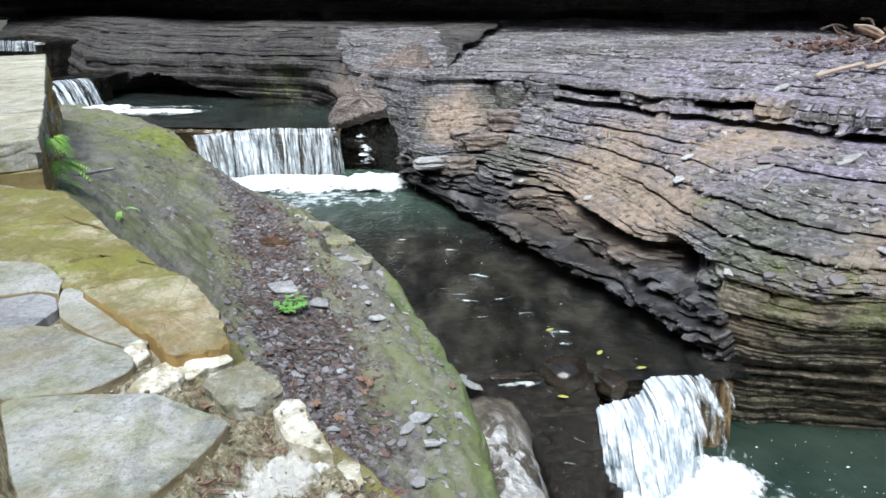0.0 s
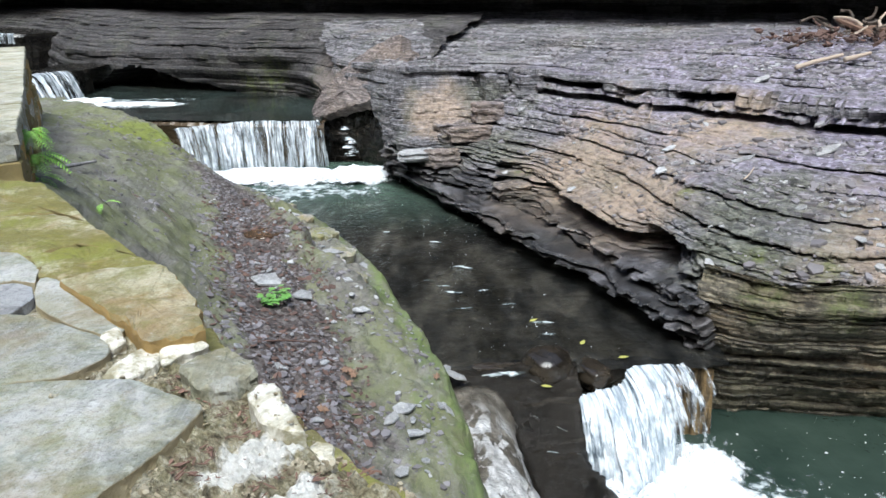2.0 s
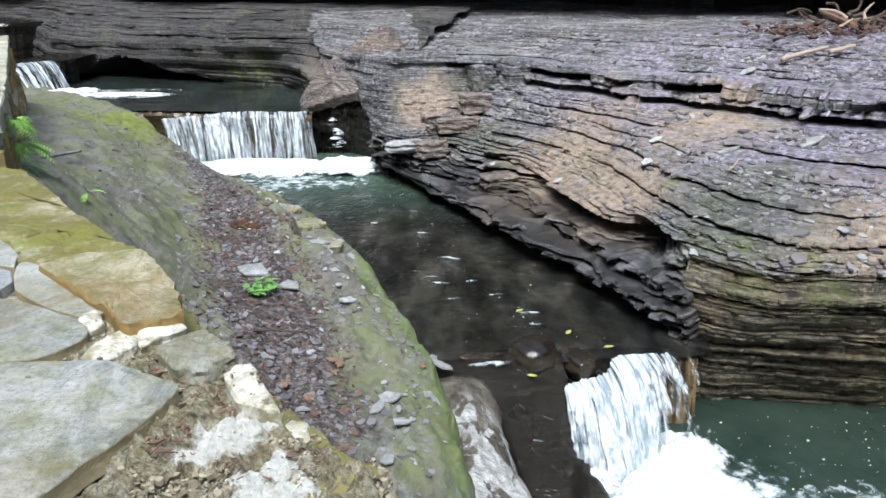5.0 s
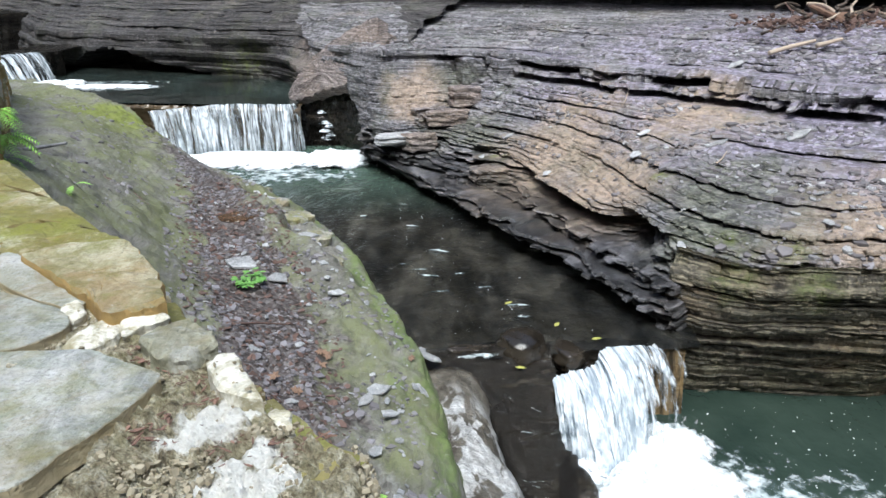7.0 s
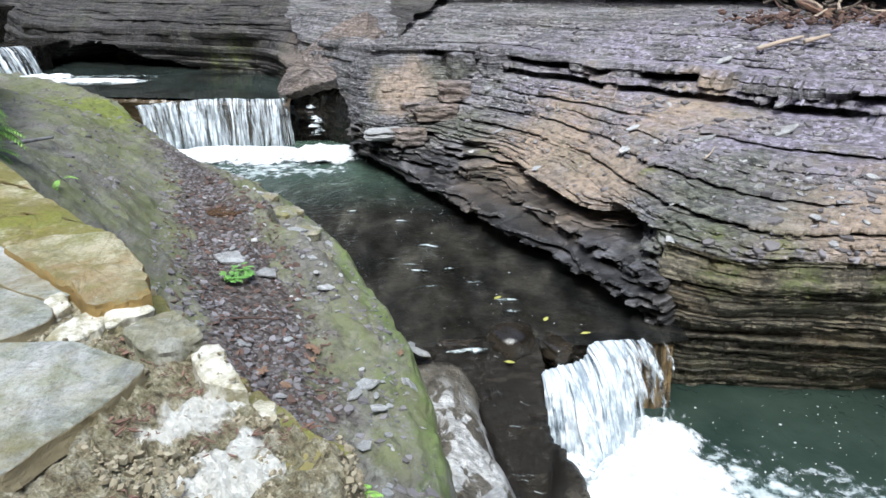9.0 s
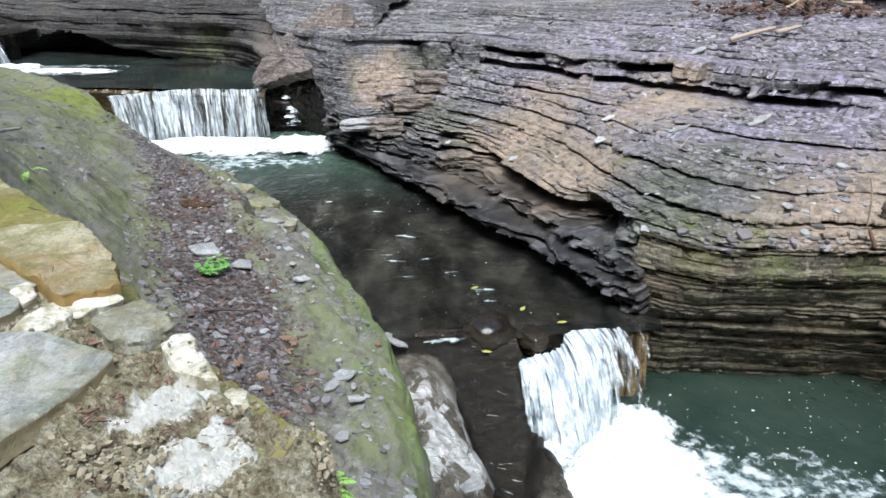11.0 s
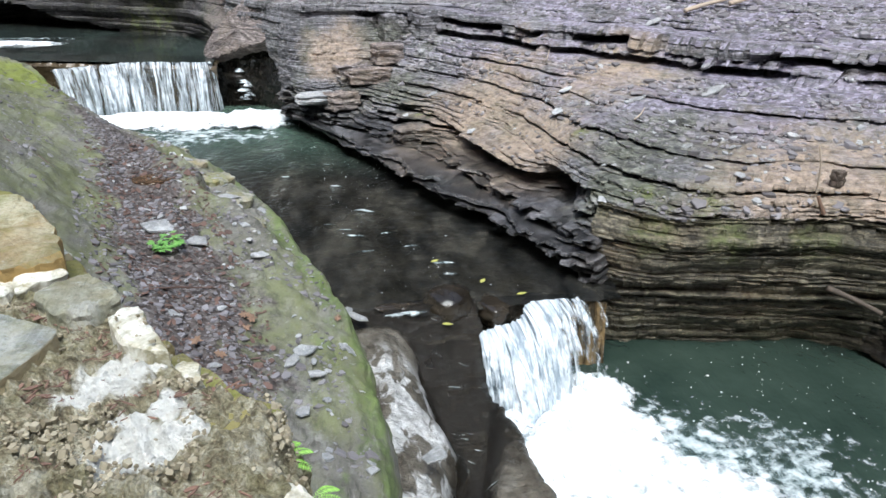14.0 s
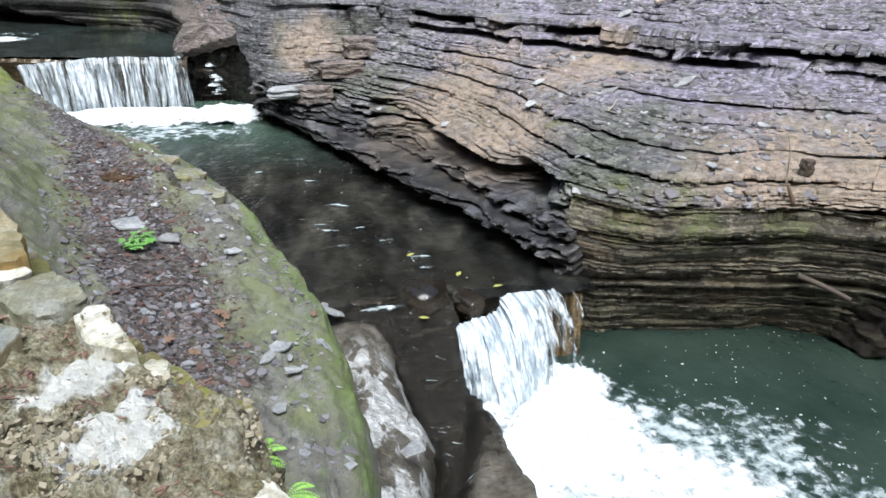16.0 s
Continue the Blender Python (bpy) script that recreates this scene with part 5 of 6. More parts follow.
STONES = [
    (FLAG, 'large grey flagstone with a flaked edge', 3.410, 0.055, [(-1.06, 1.55), (-1.00, 1.57), (-0.88, 1.58), (-0.71, 1.58), (-0.60, 1.51), (-0.50, 1.45), (-0.52, 1.36), (-0.56, 1.26), (-0.60, 1.18), (-0.65, 1.07), (-0.74, 1.07), (-0.83, 1.20), (-0.93, 1.35)]),
    (FLAG, '', 3.405, 0.050, [(-1.30, 1.78), (-1.41, 1.97), (-1.32, 2.00), (-1.20, 2.00), (-1.06, 1.94), (-0.87, 1.82), (-0.83, 1.74), (-0.84, 1.70), (-0.91, 1.62), (-1.01, 1.60), (-1.09, 1.59)]),
    (PALESLATE, '', 3.410, 0.050, [(-1.56, 2.20), (-1.44, 2.21), (-1.34, 2.24), (-1.26, 2.21), (-1.21, 2.12), (-1.22, 2.01), (-1.31, 1.99), (-1.44, 2.00)]),
    (FLAG, '', 3.405, 0.050, [(-1.81, 2.57), (-1.64, 2.57), (-1.49, 2.56), (-1.33, 2.39), (-1.28, 2.26), (-1.36, 2.28), (-1.46, 2.25), (-1.61, 2.25)]),
    (FLAG, '', 3.400, 0.050, [(-1.25, 2.22), (-1.28, 2.33), (-1.16, 2.25), (-0.92, 2.01), (-0.85, 1.91), (-0.87, 1.85), (-1.05, 1.96), (-1.19, 2.09)]),
    (OCHRE, 'ochre sandstone block with a broken face', 3.430, 0.140, [(-1.16, 2.21), (-1.09, 2.28), (-0.87, 2.33), (-0.79, 2.21), (-0.68, 2.02), (-0.60, 1.83), (-0.67, 1.79), (-0.73, 1.75), (-0.81, 1.86), (-0.94, 1.99)]),
    (MOSSY, '', 3.410, 0.070, [(-1.29, 2.33), (-1.41, 2.49), (-1.27, 2.63), (-1.03, 2.48), (-0.89, 2.37), (-1.11, 2.32), (-1.18, 2.25)]),
    (MOSSY, '', 3.400, 0.070, [(-1.85, 2.60), (-2.10, 3.01), (-1.90, 3.03), (-1.59, 3.07), (-1.37, 2.93), (-1.04, 2.53), (-1.29, 2.69), (-1.44, 2.54), (-1.66, 2.60)]),
    (MOSSY, '', 3.385, 0.070, [(-2.17, 3.10), (-2.56, 3.72), (-2.34, 3.80), (-1.95, 3.70), (-1.63, 3.29), (-1.42, 3.01), (-1.63, 3.15), (-1.95, 3.11)]),
    (CAPSTONE, 'pale grey capping stone', 3.400, 0.060, [(-0.61, 1.66), (-0.58, 1.72), (-0.52, 1.78), (-0.46, 1.71), (-0.41, 1.63), (-0.44, 1.59), (-0.49, 1.55), (-0.53, 1.55)]),
    (PALESTONE, '', 3.385, 0.050, [(-0.80, 1.63), (-0.78, 1.72), (-0.75, 1.79), (-0.69, 1.76), (-0.68, 1.68), (-0.74, 1.61)]),
    (PALESTONE, '', 3.385, 0.050, [(-0.71, 1.79), (-0.68, 1.86), (-0.62, 1.88), (-0.58, 1.79), (-0.63, 1.74), (-0.67, 1.70)]),
    (PALESTONE, 'pale pitted stone tilted at the wall edge', 3.400, 0.090, [(-0.41, 1.52), (-0.39, 1.58), (-0.36, 1.60), (-0.31, 1.49), (-0.24, 1.35), (-0.28, 1.36), (-0.34, 1.40), (-0.38, 1.45)]),
    (PALESTONE, '', 3.350, 0.060, [(-0.25, 1.39), (-0.23, 1.40), (-0.19, 1.37), (-0.17, 1.31), (-0.21, 1.31), (-0.24, 1.35)]),
    (MOSS, 'lump of mossy mortar at the wall edge', 3.340, 0.140, [(-0.15, 1.17), (-0.13, 1.23), (-0.09, 1.27), (-0.04, 1.22), (-0.02, 1.12), (-0.02, 1.02), (-0.07, 0.99), (-0.12, 1.04)]),
    (PALESTONE, 'small white stone wedged in a joint', 3.396, 0.040, [(-0.88, 1.82), (-0.89, 1.87), (-0.86, 1.89), (-0.83, 1.86), (-0.81, 1.81), (-0.83, 1.78)]),
    (PALESTONE, '', 3.330, 0.040, [(-0.05, 0.94), (-0.01, 0.98), (0.04, 0.95), (0.07, 0.91), (0.01, 0.89)]),
]
for i, (material, label, z, thick, outline) in enumerate(STONES):
    if material not in (PALESTONE, MOSS) or thick <= 0.045:
        grow = {PALESTONE: 1.25, MOSSY: 1.015, PALESLATE: 1.03}.get(material, 1.05)
        mx, my = sum(p[0] for p in outline) / len(outline), sum(p[1] for p in outline) / len(outline)
        outline = [(mx + grow * (x - mx), my + grow * (y - my)) for x, y in outline]
    if material == PALESTONE:
        me = stone_mesh("stone", outline, thick, i * 2.3, 64, 0.008, 0.008, 0.014, 0.004)
    else:
        me = stone_mesh("stone", outline, thick, i * 2.3, 56, 0.0035 if material in (FLAG, PALESLATE) else 0.014, 0.006 if material in (FLAG, PALESLATE) else 0.016, 0.005 if material in (FLAG, PALESLATE) else 0.018)
    ob = solid_object("stone", me, material, stone_wall, label)
    ob.location.z = z + (0.012 if material == PALESTONE and thick < 0.06 else 0.0)

# courses of the parapet's outer face, under the cap
rng = random.Random(4)
for course in range(3):
    u = 0.02
    while u < 0.62:
        w = rng.uniform(0.035, 0.07)
        a, b = spline(wall_outer, u), spline(wall_outer, u + w)
        way = Vector((b.y - a.y, a.x - b.x, 0)).normalized() * -1
        depth = 0.10 + 0.05 * course
        outline = [(a.x - way.x * 0.15, a.y - way.y * 0.15), (b.x - way.x * 0.15, b.y - way.y * 0.15), (b.x + way.x * depth, b.y + way.y * depth), (a.x + way.x * depth, a.y + way.y * depth)]
        me = stone_mesh("stone", outline, 0.16, course * 9 + u * 40, 28, 0.008, 0.02, 0.015)
        ob = solid_object("stone", me, rng.choice((MOSSY, MOSSY, FLAG)), stone_wall)
        ob.location.z = 3.28 - 0.19 * course - 0.05
        u += w + 0.004

path_rows = []
for i in range(60):
    n = spline(wall_inner, i / 59)
    path_rows.append([(n.x - 4.0 * f + 0.05, n.y - 1.5 * f, 2.72 + 0.02 * fnoise(n.x * 2 + f * 9, n.y * 2)) for f in np.linspace(0, 1, 30)])
path = solid_object("path", grid_mesh("path", path_rows), MORTAR)
tagged(path, "earth and stone footpath behind the parapet", "path", kind="structure")

# ---- second stretch of parapet farther along the path ----
far_wall = new("stone_wall")
tagged(far_wall, "farther stone parapet with a pale flat cap and rough face", "stone wall")
far_line = [(-3.42, 6.15, 0), (-3.9, 7.15, 0), (-4.45, 8.3, 0), (-5.3, 10.0, 0), (-6.2, 11.8, 0), (-7.2, 13.8, 0), (-8.3, 16.0, 0)]
rng = random.Random(8)
for course in range(8):
    u = 0.0
    while u < 0.99:
        w = rng.uniform(0.06, 0.13) if course else rng.uniform(0.09, 0.16)
        a, b = spline(far_line, u), spline(far_line, min(u + w, 1.0))
        n = Vector((b.y - a.y, a.x - b.x, 0)).normalized()
        proud = (0.04 if course == 0 else rng.uniform(-0.03, 0.03)) + 0.015 * course
        back = 0.9
        outline = [(a.x - n.x * back, a.y - n.y * back), (a.x + n.x * proud, a.y + n.y * proud), (b.x + n.x * proud, b.y + n.y * proud), (b.x - n.x * back, b.y - n.y * back)]
        h = 0.11 if course == 0 else 0.17
        me = stone_mesh("stone", outline, h, 50 + course * 5 + u * 30, 40, 0.006, 0.02, 0.02)
        ob = solid_object("stone", me, CAPSTONE if course == 0 else rng.choice((MOSSY, CAPSTONE, OCHRE)), far_wall)
        ob.location.z = 3.2 if course == 0 else 3.12 - 0.175 * (course - 1)
        u += w + 0.003

# ---- loose things on the rocks ----
def oriented(x, y, z, normal=(0, 0, 1), turn=0.0, scale=1.0):
    q = Vector((0, 0, 1)).rotation_difference(Vector(normal).normalized())
    return Matrix.LocRotScale((x, y, z), q @ Euler((0, 0, turn)).to_quaternion(), (scale, scale, scale))


def blob_outline(rng, w, d, k=7, uneven=0.3):
    return [(0.5 * w * math.cos(a) * (1 + rng.uniform(-uneven, uneven)), 0.5 * d * math.sin(a) * (1 + rng.uniform(-uneven, uneven))) for a in (2 * math.pi * (i + rng.uniform(-0.2, 0.2)) / k for i in range(k))]


def chips(name, places, sizes, seed, material, label, category, flat=0.16, tilt=0.25, narrow=(0.45, 0.9)):
    """Many small split slabs, joined: each an uneven five- or six-sided plate lying on the surface."""
    rng = random.Random(seed)
    verts, faces = [], []
    for p, nrm in places:
        w = rng.uniform(*sizes) * rng.choice((0.35, 0.5, 0.7, 1.0, 1.0, 1.7))
        k = rng.choice((4, 5, 6))
        nrm = (Vector(nrm) + Vector((rng.uniform(-tilt, tilt), rng.uniform(-tilt, tilt), 0))).normalized()
        m = oriented(p[0], p[1], p[2], nrm, rng.uniform(0, 6.28))
        t = w * flat * rng.uniform(0.6, 1.5)
        outline = blob_outline(rng, w, w * rng.uniform(*narrow), k, 0.25)
        base = len(verts)
        for z, s in ((-0.4 * t, 1.0), (0.7 * t, 1.0), (t, 0.9)):
            verts += [tuple(m @ Vector((x * s, y * s, z))) for x, y in outline]
        for r in range(2):
            faces += [(base + r * k + i, base + r * k + (i + 1) % k, base + (r + 1) * k + (i + 1) % k, base + (r + 1) * k + i) for i in range(k)]
        faces.append(tuple(base + 2 * k + i for i in range(k)))
    me = bpy.data.meshes.new(name)
    me.from_pydata(verts, [], faces)
    me.update()
    return tagged(solid_object(name, me, material), label, category, kind="stuff")


def surface_place(rows, i, j):
    p = Vector(rows[i][j])
    du = Vector(rows[min(i + 1, len(rows) - 1)][j]) - Vector(rows[max(i - 1, 0)][j])
    dv = Vector(rows[i][min(j + 1, len(rows[0]) - 1)]) - Vector(rows[i][max(j - 1, 0)])
    n = du.cross(dv)
    n = n.normalized() if n.length > 1e-9 else Vector((0, 0, 1))
    return p, (n if n.z > 0 else -n)


rng = random.Random(12)
shelf, leaves, crumbs = [], [], []
while len(shelf) < 3900:
    v, a = rng.uniform(0.16, 0.66), rng.uniform(0.36, 0.79)
    p, n = surface_place(bank_rows, int(v * 619), int(a * 189))
    thin = 1.0 if a < 0.58 else (0.6 if a < 0.69 else (0.5 if v < 0.34 else 0.2))
    thin *= 1.0 if v < 0.56 else 0.5
    if rng.random() < thin and noise.noise(Vector((p.x * 1.1, p.y * 1.1, 4.0))) > -0.12:
        shelf.append((p, n.lerp(Vector((0, 0, 1)), 0.5)))
        if rng.random() < 0.45:
            q, m = surface_place(bank_rows, int(rng.uniform(0.17, 0.5) * 619), int(rng.uniform(0.38, 0.64) * 189))
            leaves.append((q + Vector((0, 0, 0.012)), m))
for _ in range(700):
    v, a = rng.uniform(0.3, 0.75), rng.uniform(0.17, 0.33)
    crumbs.append(surface_place(bank_rows, int(v * 619), int(a * 189)))
chips("slate_litter", shelf, (0.024, 0.070), 31, LITTER, "dark split slate chips strewn over the bank", "slate litter")
pale = []
for _ in range(230):
    p, n = surface_place(bank_rows, int(rng.uniform(0.16, 0.6) * 619), int(rng.uniform(0.38, 0.79) * 189))
    pale.append((p + Vector((0, 0, 0.012)), n))
chips("slate_litter", pale, (0.03, 0.10), 37, PALESLATE, "pale slate flakes among the dark chips", "slate litter", 0.10)
chips("leaf_litter", leaves, (0.03, 0.07), 32, NEEDLES, "brown fallen leaves and bark among the slate", "leaf litter", 0.05, 0.5)
chips("slate_litter", crumbs, (0.03, 0.07), 33, LITTER, "thin slate chips on the mossy slope", "slate litter")

treads = []
while len(treads) < 6400:
    r, c = rng.randrange(len(slope_rows) - 1), rng.randrange(45, 920)
    p, n = surface_place(slope_rows, r, c)
    if p.z < 0.9 or n.z < 0.6 or (p.x < 1.2 and p.z < 2.4):
        continue
    chance = 0.12 if p.z < 1.45 else 0.9
    if rng.random() < chance and noise.noise(Vector((p.x * 0.8, p.y * 0.8, 14.0))) > -0.15:
        treads.append((p, n.lerp(Vector((0, 0, 1)), 0.4)))
chips("slope_litter", treads[:4600], (0.05, 0.13), 34, LITTER, "dark slate rubble on the ledges of the slope", "slate litter")
chips("slope_litter", treads[5700:], (0.03, 0.12), 36, PALESLATE, "pale slate flakes scattered on the slope", "slate litter")
chips("slope_litter", treads[4600:5700], (0.04, 0.10), 35, SLATE, "grey slate flakes on the ledges of the slope", "slate litter")

# single flakes that catch the eye: x, y, z, width, depth, turn
FLAKES = [
    (-1.95, 8.52, 0.86, 0.55, 0.34, 0.2), (-1.52, 8.28, 0.74, 0.36, 0.24, -0.5), (-0.84, 8.41, 0.47, 0.24, 0.15, 0.1), (-0.48, 8.25, 0.38, 0.15, 0.10, 0.9),
    (-0.98, 8.69, 0.56, 0.10, 0.08, 0.3), (-0.26, 6.21, 0.40, 0.34, 0.16, 0.35), (-0.37, 5.98, 0.44, 0.20, 0.13, 1.2), (-0.12, 5.76, 0.42, 0.17, 0.12, 0.2),
    (-1.01, 5.68, 0.64, 0.14, 0.09, 0.1), (-0.24, 5.16, 0.45, 0.16, 0.10, 0.8), (-0.16, 5.95, 0.43, 0.12, 0.06, 1.5), (-1.62, 10.92, 0.66, 0.30, 0.20, 0.5),
    (-1.40, 10.08, 0.64, 0.34, 0.22, 0.3), (-2.25, 11.56, 0.79, 0.32, 0.15, 0.1), (-1.21, 9.85, 0.58, 0.15, 0.12, 0.6), (0.18, 7.55, 0.08, 0.22, 0.14, 0.5), (0.30, 7.35, 0.10, 0.26, 0.13, -0.6),
    (-2.85, 13.0, 0.62, 0.5, 0.3, 0.6), (0.86, 4.95, 0.04, 0.26, 0.17, 0.4),
]
SLOPE_FLAKES = [
    (3.66, 11.10, 1.41, 0.26, 0.20, 0.4), (2.47, 12.06, 0.91, 0.20, 0.14, 0.8), (4.81, 8.96, 1.47, 0.20, 0.13, 0.2), (5.12, 8.04, 1.37, 0.10, 0.17, 0.1),
    (3.75, 9.13, 1.20, 0.08, 0.06, 0.1), (3.88, 9.05, 1.24, 0.09, 0.07, 0.7), (5.37, 8.75, 1.55, 0.13, 0.08, 0.3), (2.11, 14.33, 1.07, 0.24, 0.15, 0.5),
    (4.02, 11.87, 1.66, 0.32, 0.16, 0.2), (4.78, 10.71, 1.76, 0.5, 0.22, 0.15), (5.98, 13.15, 2.59, 0.35, 0.25, 0.4), (5.18, 13.50, 2.51, 0.42, 0.25, 0.1),
    (5.93, 10.54, 1.86, 0.40, 0.2, 0.2), (5.44, 10.72, 1.83, 0.45, 0.22, 0.5), (1.55, 14.05, 0.62, 0.2, 0.15, 0.9),
]
for i, (x, y, z, w, d, turn) in enumerate(FLAKES + SLOPE_FLAKES):
    rng = random.Random(100 + i)
    on_bank = i < len(FLAKES)
    me = stone_mesh("slate_flake", blob_outline(rng, w, d, 5, 0.36), 0.010 + 0.03 * w, i * 1.7, 15, 0.003, 0.003, 0.010)
    ob = solid_object("slate_flake", me, PALESLATE)
    z = z if on_bank else on_slope(x, y)
    ob.matrix_world = oriented(x, y, z + 0.015, (rng.uniform(-0.1, 0.1) + (0.12 if on_bank else -0.3), rng.uniform(-0.2, 0.0), 1), turn)
    tagged(ob, "pale grey slate flake lying on the bank" if on_bank else "pale slate flake on the bedded slope", "slate flake", "slate flakes")


def boulder(x, y, z, size, material, label, seed, turn=0.0, rough=0.18, name="boulder", worn=0.28):
    """A worn block: a subdivided cube drawn towards a rounded box, then broken by noise."""
    bm = bmesh.new()
    bmesh.ops.create_cube(bm, size=1.0)
    bmesh.ops.subdivide_edges(bm, edges=bm.edges[:], cuts=9, use_grid_fill=True)
    for v in bm.verts:
        p = v.co.copy()
        v.co = p.lerp(p.normalized() * 0.6, worn)
        v.co += p.normalized() * rough * (fnoise(p.x * 2 + seed, p.y * 2, p.z * 4) + 0.35 * fnoise(p.x * 7 + seed, p.y * 7, p.z * 16, 3))
        v.co = Vector((v.co.x * size[0], v.co.y * size[1], v.co.z * size[2]))
    ob = part(name, bm, material, smooth=worn > 0.5)
    ob.matrix_world = pose(x, y, z, 0, 0, math.degrees(turn))
    return tagged(ob, label, "boulder" if name == "boulder" else "rock slab")


boulder(-0.12, 15.30, 0.88, (0.85, 0.5, 0.20), PALESLATE, "pale flat block resting at the foot of the slope", 1.0, 0.1, 0.16, worn=0.5)
boulder(1.62, 13.55, 0.56, (0.62, 0.45, 0.26), SLOPE, "mossy split boulder on the ledges", 2.0, 0.3)
boulder(1.42, 7.78, -0.06, (0.54, 0.5, 0.42), GLOSSROCK, "dark wet boulder at the lip of the lower fall", 3.0, 0.4, 0.05, worn=0.85)
boulder(1.95, 7.72, -0.14, (0.30, 0.44, 0.26), GLOSSROCK, "small wet rock splitting the fall's lip", 4.0, 0.5, 0.10, worn=0.6)
boulder(0.85, 7.72, -0.05, (0.62, 0.16, 0.12), GLOSSROCK, "low wet ledge breaking the surface", 5.0, 0.05, 0.15)
boulder(1.55, 16.6, 2.0, (0.55, 0.6, 0.75), SLOPE, "squared shale block in the jointed ledge", 6.0, 0.2, 0.10)
boulder(2.25, 16.35, 2.08, (0.6, 0.6, 0.65), SLOPE, "squared shale block in the jointed ledge", 7.0, 0.35, 0.10)
boulder(0.6, 15.9, 1.25, (0.8, 0.6, 0.4), SLOPE, "broken shale block on the slope", 8.0, 0.4, 0.2)
boulder(7.2, 7.15, -0.55, (0.5, 0.7, 0.7), WETROCK, "dark wet boulder at the edge of the plunge pool", 9.0, 0.5, 0.2)
boulder(7.0, 7.55, -0.2, (0.45, 0.4, 0.25), WETROCK, "dark wet boulder at the edge of the plunge pool", 10.0, 0.1, 0.2)
for x, y, size, seed, turn in ((1.35, 15.95, (0.6, 0.5, 0.40), 31.0, 0.25), (0.35, 15.22, (0.62, 0.45, 0.34), 32.0, 0.5), (0.95, 15.55, (0.85, 0.45, 0.30), 33.0, 0.1)):
    boulder(x, y, on_slope(x, y) + 0.25 * size[2], size, BUTTRESS, "broken brown shale block wedged on the slope", seed, turn, 0.12, worn=0.15)


def leaning_slab(tip, head, outline, thick, seed, label):
    """A slab that runs up from its tip to its head, its broad face towards the water."""
    tip, head = Vector(tip), Vector(head)
    e1 = (head - tip).normalized()
    n = Vector((-0.30, -0.82, 0.58))
    n = (n - e1 * n.dot(e1)).normalized()
    e2 = n.cross(e1)
    ob = solid_object("rock_slab", stone_mesh("rock_slab", outline, thick, seed, 70, 0.035, 0.03, 0.06), BUTTRESS)
    ob.matrix_world = Matrix((e1, e2, n)).transposed().to_4x4()
    ob.matrix_world.translation = tip
    return tagged(ob, label, "rock slab")


leaning_slab((-3.0, 19.5, 1.22), (-0.6, 17.5, 2.28), [(0, -0.05), (0.12, -0.25), (0.6, -0.36), (1.3, -0.30), (2.1, -0.40), (3.2, -0.3), (3.3, 1.1), (2.2, 1.1), (1.2, 0.85), (0.35, 0.4)], 0.36, 4.0, "pinkish-tan slab leaning over the black hollow")
leaning_slab((-2.2, 19.0, 1.70), (-0.3, 17.3, 2.48), [(0, 0.0), (0.3, -0.16), (1.2, -0.14), (2.5, -0.2), (2.6, 0.5), (1.2, 0.5), (0.4, 0.3)], 0.3, 6.0, "pinkish-tan slab lying on a larger slab")


# crumbs of mortar and brown needles on the broken part of the parapet
rng = random.Random(55)
crumb, needle = [], []


def inside(p, outline):
    hits = 0
    for (x0, y0), (x1, y1) in zip(outline, outline[1:] + outline[:1]):
        if (y0 > p.y) != (y1 > p.y) and p.x < x0 + (p.y - y0) / (y1 - y0) * (x1 - x0):
            hits += 1
    return hits % 2 == 1


for _ in range(5600):
    u, f = rng.uniform(0.36, 0.86), rng.random()
    p = spline(wall_inner, u).lerp(spline(wall_outer, u), 0.35 + 0.65 * f)
    if any(math.hypot(p.x - x, p.y - y) < r for x, y, r in ((-0.35, 1.31, 0.08), (-0.25, 1.185, 0.05), (-0.235, 1.095, 0.07))) and rng.random() < 0.95:
        continue
    under = [row for row in STONES if inside(p, row[4])]
    if under:
        if under[0][0] == PALESTONE and rng.random() < 0.15:
            crumb.append(((p.x, p.y, under[0][2] + 0.006), (0, 0, 1)))
        continue
    if noise.noise(Vector((p.x * 6, p.y * 6, 2.0))) > -0.12:
        crumb.append(((p.x, p.y, 3.372 - 0.03 * f ** 2), (0, 0, 1)))
    elif rng.random() < 0.6:
        needle.append(((p.x, p.y, 3.376 - 0.03 * f ** 2), (0, 0, 1)))
chips("mortar_crumbs", crumb, (0.004, 0.012), 56, CRUMBS, "crumbled mortar and grit on the broken parapet", "rubble", 0.45, 0.6)
chips("needle_litter", needle, (0.008, 0.024), 57, BARK, "red-brown needles and bark in the joints of the parapet", "leaf litter", 0.05, 0.5, (0.06, 0.3))


# ---- plants ----
def leaf_blade(bm, root, tip, width, sag=0.15):
    """One pointed leaf with a folded middle."""
    a, b = Vector(root), Vector(tip)
    along = b - a
    side = along.cross(Vector((0, 0, 1)))
    side = (side.normalized() if side.length > 1e-6 else Vector((1, 0, 0))) * width
    drop = Vector((0, 0, -sag * along.length))
    v = [bm.verts.new(p) for p in (a, a + along * 0.35 + side - drop * 0.2, a + along * 0.7 + side * 0.7 + drop * 0.3, b + drop, a + along * 0.7 - side * 0.7 + drop * 0.3, a + along * 0.35 - side - drop * 0.2, a + along * 0.5 - drop * 0.5)]
    for i in range(6):
        bm.faces.new((v[i], v[(i + 1) % 6], v[6]))


